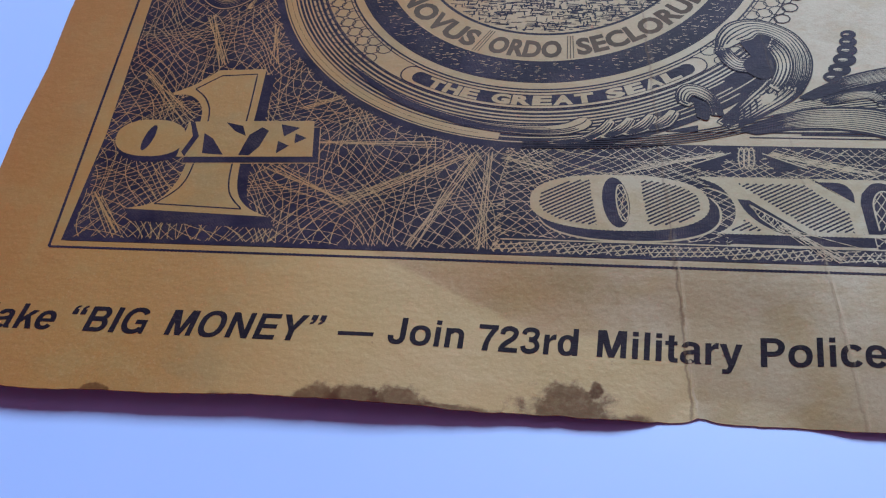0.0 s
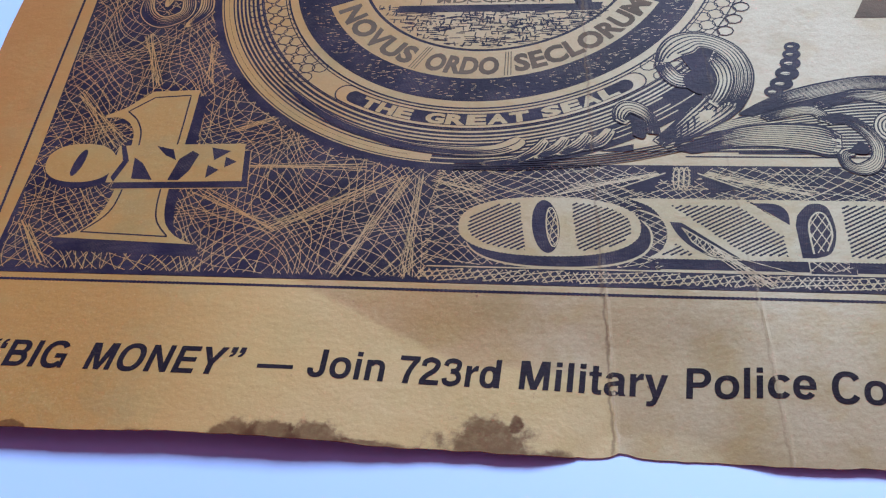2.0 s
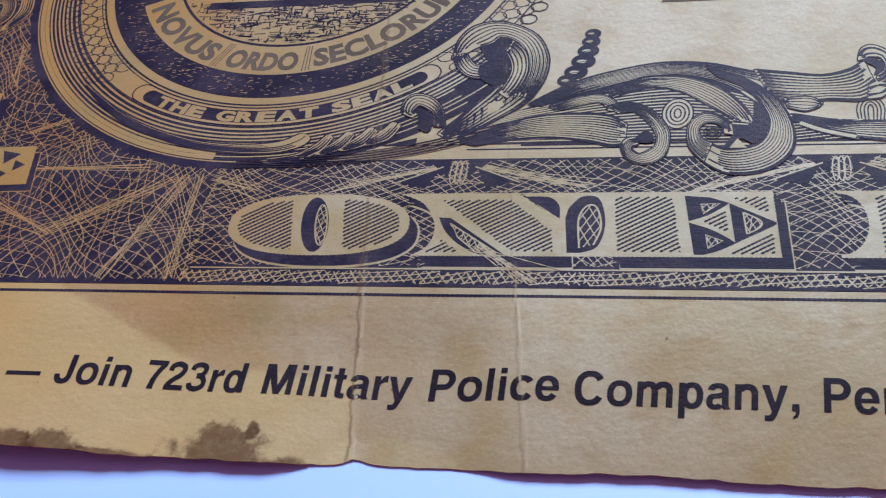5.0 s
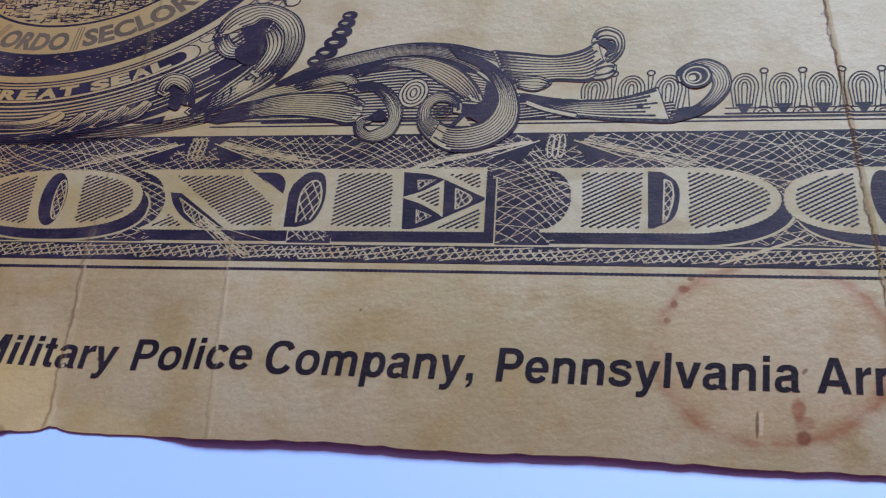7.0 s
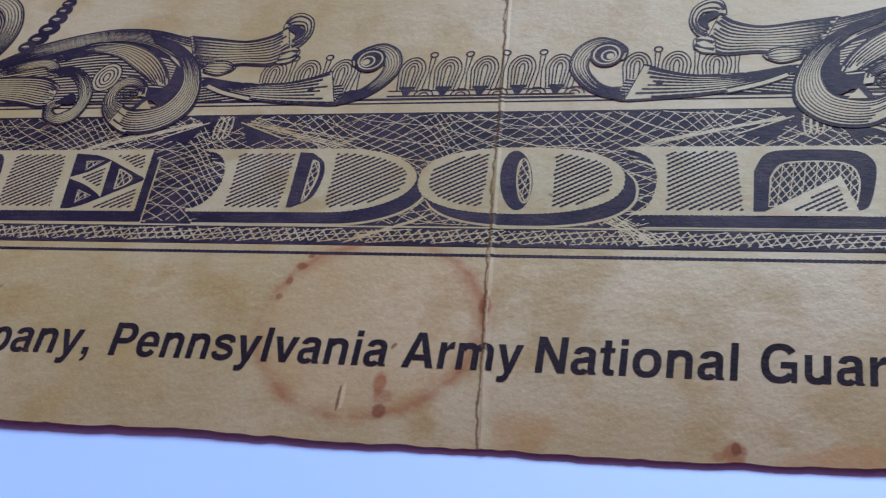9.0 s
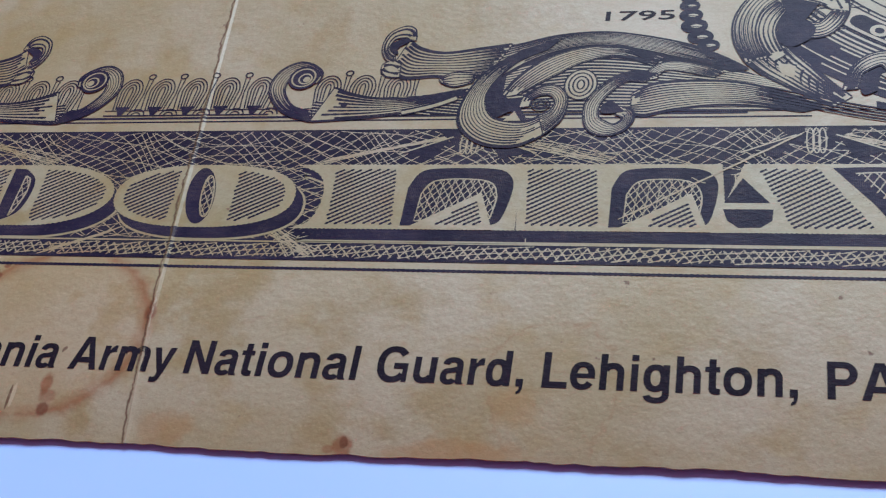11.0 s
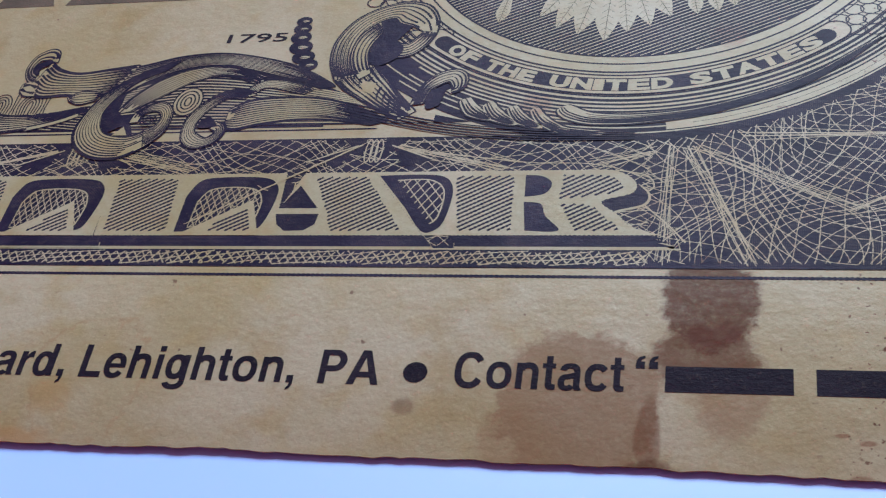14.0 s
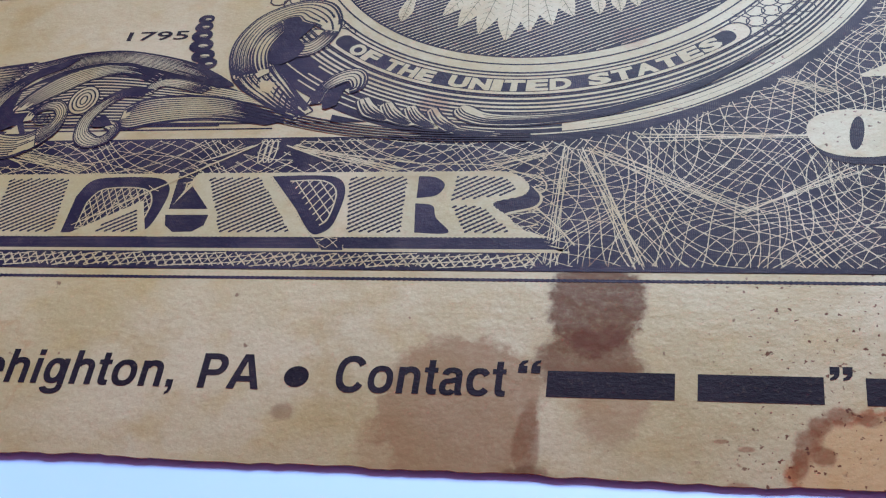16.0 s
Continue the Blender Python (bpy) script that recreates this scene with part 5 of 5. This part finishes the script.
class Letter(Sketch):
    """One letter drawn from stems, bowls and arches."""

    def bar(self, x0, x1, y0, y1):
        return self.poly([(x0, y0), (x1, y0), (x1, y1), (x0, y1)])

    def bowl(self, cx, cy, rx, ry, a0=0, a1=360, tx=STEM, ty=THIN):
        def side(px, py):
            out = []
            n = max(8, int((a1 - a0) / 9))
            for i in range(n + (0 if a1 - a0 == 360 else 1)):
                c, s = math.cos(radians(a0 + (a1 - a0) * i / n)), math.sin(radians(a0 + (a1 - a0) * i / n))
                out.append((cx + math.copysign(abs(c) ** 0.87, c) * px, cy + math.copysign(abs(s) ** 0.87, s) * py))
            return out
        outer, inner = side(rx, ry), side(rx - tx, ry - ty)
        return self.poly(outer, [inner]) if a1 - a0 == 360 else self.poly(outer + inner[::-1])

    def dee(self, x1, y0, y1, ty=118):
        r = (y1 - y0) / 2
        rx = r * 1.1
        outer = [(0, y0)] + arc(x1 - rx, y0 + r, rx, -90, 90, 18, r) + [(0, y1)]
        inner = [(150, y0 + ty)] + arc(x1 - rx, y0 + r, rx - 150, -90, 90, 14, r - ty) + [(150, y1 - ty)]
        return self.poly(outer, [inner])

    def arch(self, x0, x1):
        cx = (x0 + 30 + x1) / 2
        return self.bowl(cx, 335, x1 - cx, 209, 0, 160, STEM, 120).bar(x1 - STEM, x1, 0, 337)

    def turned(self, w, h):
        self.v = [(w - x, h - y) for x, y in self.v]
        return self


def quote(g, x, flip):
    mark = [(0, 470), (150, 470), (150, 615), (85, 615), (98, 655), (150, 690), (150, 735), (60, 710), (12, 645), (0, 560)]
    g.poly([(x + 150 - px, 1205 - py) if flip else (x + px, py) for px, py in mark])


def draw_letter(c):
    w = CELLS[c][1]
    g = Letter()
    if c == "A":
        g.poly([(0, 0), (252, CAPH), (430, CAPH), (682, 0), (524, 0), (475, 150), (207, 150), (158, 0)], [[(245, 264), (437, 264), (341, 566)]])
    elif c == "B":
        g.dee(568, 318, CAPH).dee(w, 0, 420)
    elif c == "C":
        g.bowl(332, 360, 332, 378, 33, 327, 150, 122)
    elif c == "E":
        g.bar(0, 150, 0, CAPH).bar(0, w, 0, 125).bar(0, w - 32, 307, 424).bar(0, w - 12, 595, CAPH)
    elif c == "G":
        g.bowl(345, 360, 345, 378, 36, 322, 150, 122).bar(365, w, 268, 386).bar(w - 108, w, 0, 386)
    elif c == "I":
        g.bar(0, 150, 0, CAPH)
    elif c == "J":
        g.bar(312, w, 215, CAPH).bowl(231, 222, 231, 240, 180, 360, 148, 122)
    elif c == "L":
        g.bar(0, 150, 0, CAPH).bar(0, w, 0, 125)
    elif c == "M":
        g.bar(0, 138, 0, CAPH).bar(w - 138, w, 0, CAPH).poly([(10, CAPH), (208, CAPH), (348, 205), (488, CAPH), (686, CAPH), (418, 0), (278, 0)])
    elif c == "N":
        g.bar(0, 142, 0, CAPH).bar(w - 142, w, 0, CAPH).poly([(0, CAPH), (155, CAPH), (w, 0), (w - 155, 0)])
    elif c == "O":
        g.bowl(345, 360, 345, 380, 0, 360, 152, 125)
    elif c == "P":
        g.bar(0, 150, 0, CAPH).dee(w, 262, CAPH)
    elif c == "Y":
        g.poly([(0, CAPH), (170, CAPH), (320, 425), (468, CAPH), (638, CAPH), (394, 280), (394, 0), (244, 0), (244, 280)])
    elif c == "a":
        g.bowl(248, 376, 218, 168, 0, 172, 140, 106).bar(326, 466, 100, 378).poly([(326, 110), (466, 110), (470, 55), (498, 20), (498, 0), (352, 0), (332, 50)])
        g.bowl(188, 152, 188, 165, 62, 330, 136, 98).poly([(200, 318), (340, 352), (340, 240), (240, 222)])
    elif c == "c":
        g.bowl(262, 266, 262, 278, 36, 324, 142, 116)
    elif c == "d":
        g.bowl(236, 266, 236, 278).bar(w - STEM, w, 0, CAPH)
    elif c == "e":
        g.bowl(252, 266, 252, 278, 0, 326, 140, 108).bar(70, w - 6, 222, 308).bar(w - 140, w, 222, 270)
    elif c == "g":
        g.bowl(236, 272, 236, 270).bar(w - 136, w, -30, XH).bowl(256, -36, 257, 180, 195, 360, 138, 104)
    elif c == "h":
        g.bar(0, STEM, 0, CAPH).arch(0, w)
    elif c == "i":
        g.bar(0, STEM, 0, XH).bar(0, STEM, 600, CAPH)
    elif c == "k":
        g.bar(0, STEM, 0, CAPH).poly([(STEM - 4, 320), (322, XH), (485, XH), (STEM - 4, 165)]).poly([(208, 300), (312, 392), (w, 0), (330, 0)])
    elif c == "l":
        g.bar(0, STEM, 0, CAPH)
    elif c == "m":
        g.bar(0, STEM, 0, XH).arch(0, 451).arch(311, w)
    elif c == "n":
        g.bar(0, STEM, 0, XH).arch(0, w)
    elif c == "o":
        g.bowl(w / 2, 266, w / 2, 278)
    elif c == "p":
        g.bar(0, STEM, DESC, XH).bowl(w - 236, 266, 236, 278)
    elif c == "r":
        g.bar(0, STEM, 0, XH).poly(smooth([(STEM - 6, 420), (185, 495), (245, 540), (w, 545)], 5) + smooth([(w, 402), (235, 400), (165, 360), (STEM - 6, 270)], 5))
    elif c == "s":
        g.line(smooth([(418, 372), (390, 448), (248, 488), (100, 448), (70, 380), (130, 318), (248, 284), (372, 238), (424, 155), (372, 75), (246, 44), (95, 80), (58, 168)], 6), 118)
    elif c == "t":
        g.bar(76, 216, 95, 684).bar(0, w - 12, 434, XH)
        g.poly([(76, 100), (216, 140), (232, 110), (262, 103), (w, 106), (w, 2), (230, -8), (145, 2), (95, 40)])
    elif c == "u":
        g.bar(0, STEM, 0, XH).arch(0, w).turned(w, XH)
    elif c == "v":
        g.poly([(0, XH), (152, XH), (266, 172), (380, XH), (w, XH), (342, 0), (190, 0)])
    elif c == "y":
        g.poly([(0, XH), (152, XH), (270, 165), (380, XH), (w, XH), (338, -20), (192, 10)])
        g.poly([(192, 22), (345, 22), (302, -95), (262, -165), (208, -205), (140, -214), (58, -208), (58, -98), (128, -104), (176, -82), (196, -30)])
    elif c == "7":
        g.bar(0, w, 590, 710).poly(smooth([(w, 600), (400, 450), (312, 250), (282, 0)], 5) + smooth([(128, 0), (165, 220), (245, 430), (345, 600)], 5))
    elif c == "2":
        g.line(smooth([(68, 475), (95, 590), (242, 648), (392, 592), (412, 490), (340, 370), (190, 255), (88, 140), (66, 60)], 6), 130).bar(0, w, 0, 122)
    elif c == "3":
        g.line(smooth([(66, 515), (108, 612), (240, 650), (384, 602), (396, 480), (330, 400), (205, 378)], 6), 124)
        g.line(smooth([(205, 376), (350, 350), (424, 230), (395, 118), (240, 54), (98, 95), (62, 195)], 6), 126)
    elif c == ",":
        g.bar(0, 150, 0, 150).poly([(75, 0), (150, 0), (146, -45), (110, -115), (22, -160), (22, -110), (68, -70)])
    else:
        quote(g, 0, c == "\u201d")
        quote(g, 222, c == "\u201d")
    return g.v, g.f


def set_word(s, text, x0, x1, base, cap, lean):
    """Sets a bold word letter by letter between x0 and x1."""
    total = sum(sum(CELLS[c]) for c in text) - CELLS[text[0]][0] - CELLS[text[-1]][2]
    em, pen = (x1 - x0) / total, x0 - CELLS[text[0]][0] * (x1 - x0) / total
    for c in text:
        start = pen + CELLS[c][0] * em
        s.mesh(draw_letter(c), lambda x, y: (start + x * em + lean * y / CAPH * cap, base + y / CAPH * cap))
        pen += sum(CELLS[c]) * em


WORDS = (("Make", -77.4, -71.9, 0.14), ("\u201cBIG", -71.1, -66.4, 0.14), ("MONEY\u201d", -65.1, -56.25, 0.14), ("\u2014", -55.2, -53.2, 0), ("Join", -52.4, -48.25, 0),
         ("723rd", -47.5, -42.1, 0), ("Military", -41.08, -33.52, 0), ("Police", -32.6, -26.28, 0), ("Company,", -25.55, -15.45, 0),
         ("Pennsylvania", -14.4, -1.2, 0), ("Army", -0.5, 4.7, 0), ("National", 5.3, 13.5, 0), ("Guard,", 14.38, 20.95, 0),
         ("Lehighton,", 21.75, 32.25, 0), ("PA", 33.4, 36.2, 0), ("Contact", 39.55, 46.9, 0))
for text, x0, x1, lean in WORDS:
    s = Sketch()
    if text == "\u2014":
        s.poly([(x0, -5.45), (x1, -5.45), (x1, -5.2), (x0, -5.2)])
    else:
        set_word(s, text, x0, x1, -5.83 if -53 < x0 < -30 else -5.98, 1.75, lean)
    finish(s, 1, TEXT_INK, "word", note, "bold dark printed word")
s = Sketch().poly(oval(37.8, -5.3, 0.55, 0.52, 2, 0, 28))
finish(s, 1, TEXT_INK, "bullet", note)
for x0, x1 in ((48.6, 53.8), (54.7, 59.6), (61.2, 66.5)):
    s = Sketch().poly([(x0, -5.95), (x1, -5.95), (x1, -4.7), (x0, -4.7)])
    finish(s, 1, TEXT_INK, "text_bar", note, "dark printed bar")
for x, flip in ((47.35, False), (47.9, False), (59.85, True), (60.35, True)):
    g = Letter()
    quote(g, 0, flip)
    s = Sketch()
    s.v, s.f = [(x + px * 0.00255, -5.98 + py / CAPH * 1.75) for px, py in g.v], g.f
    s.step()
    finish(s, 1, TEXT_INK, "quote_mark", note)
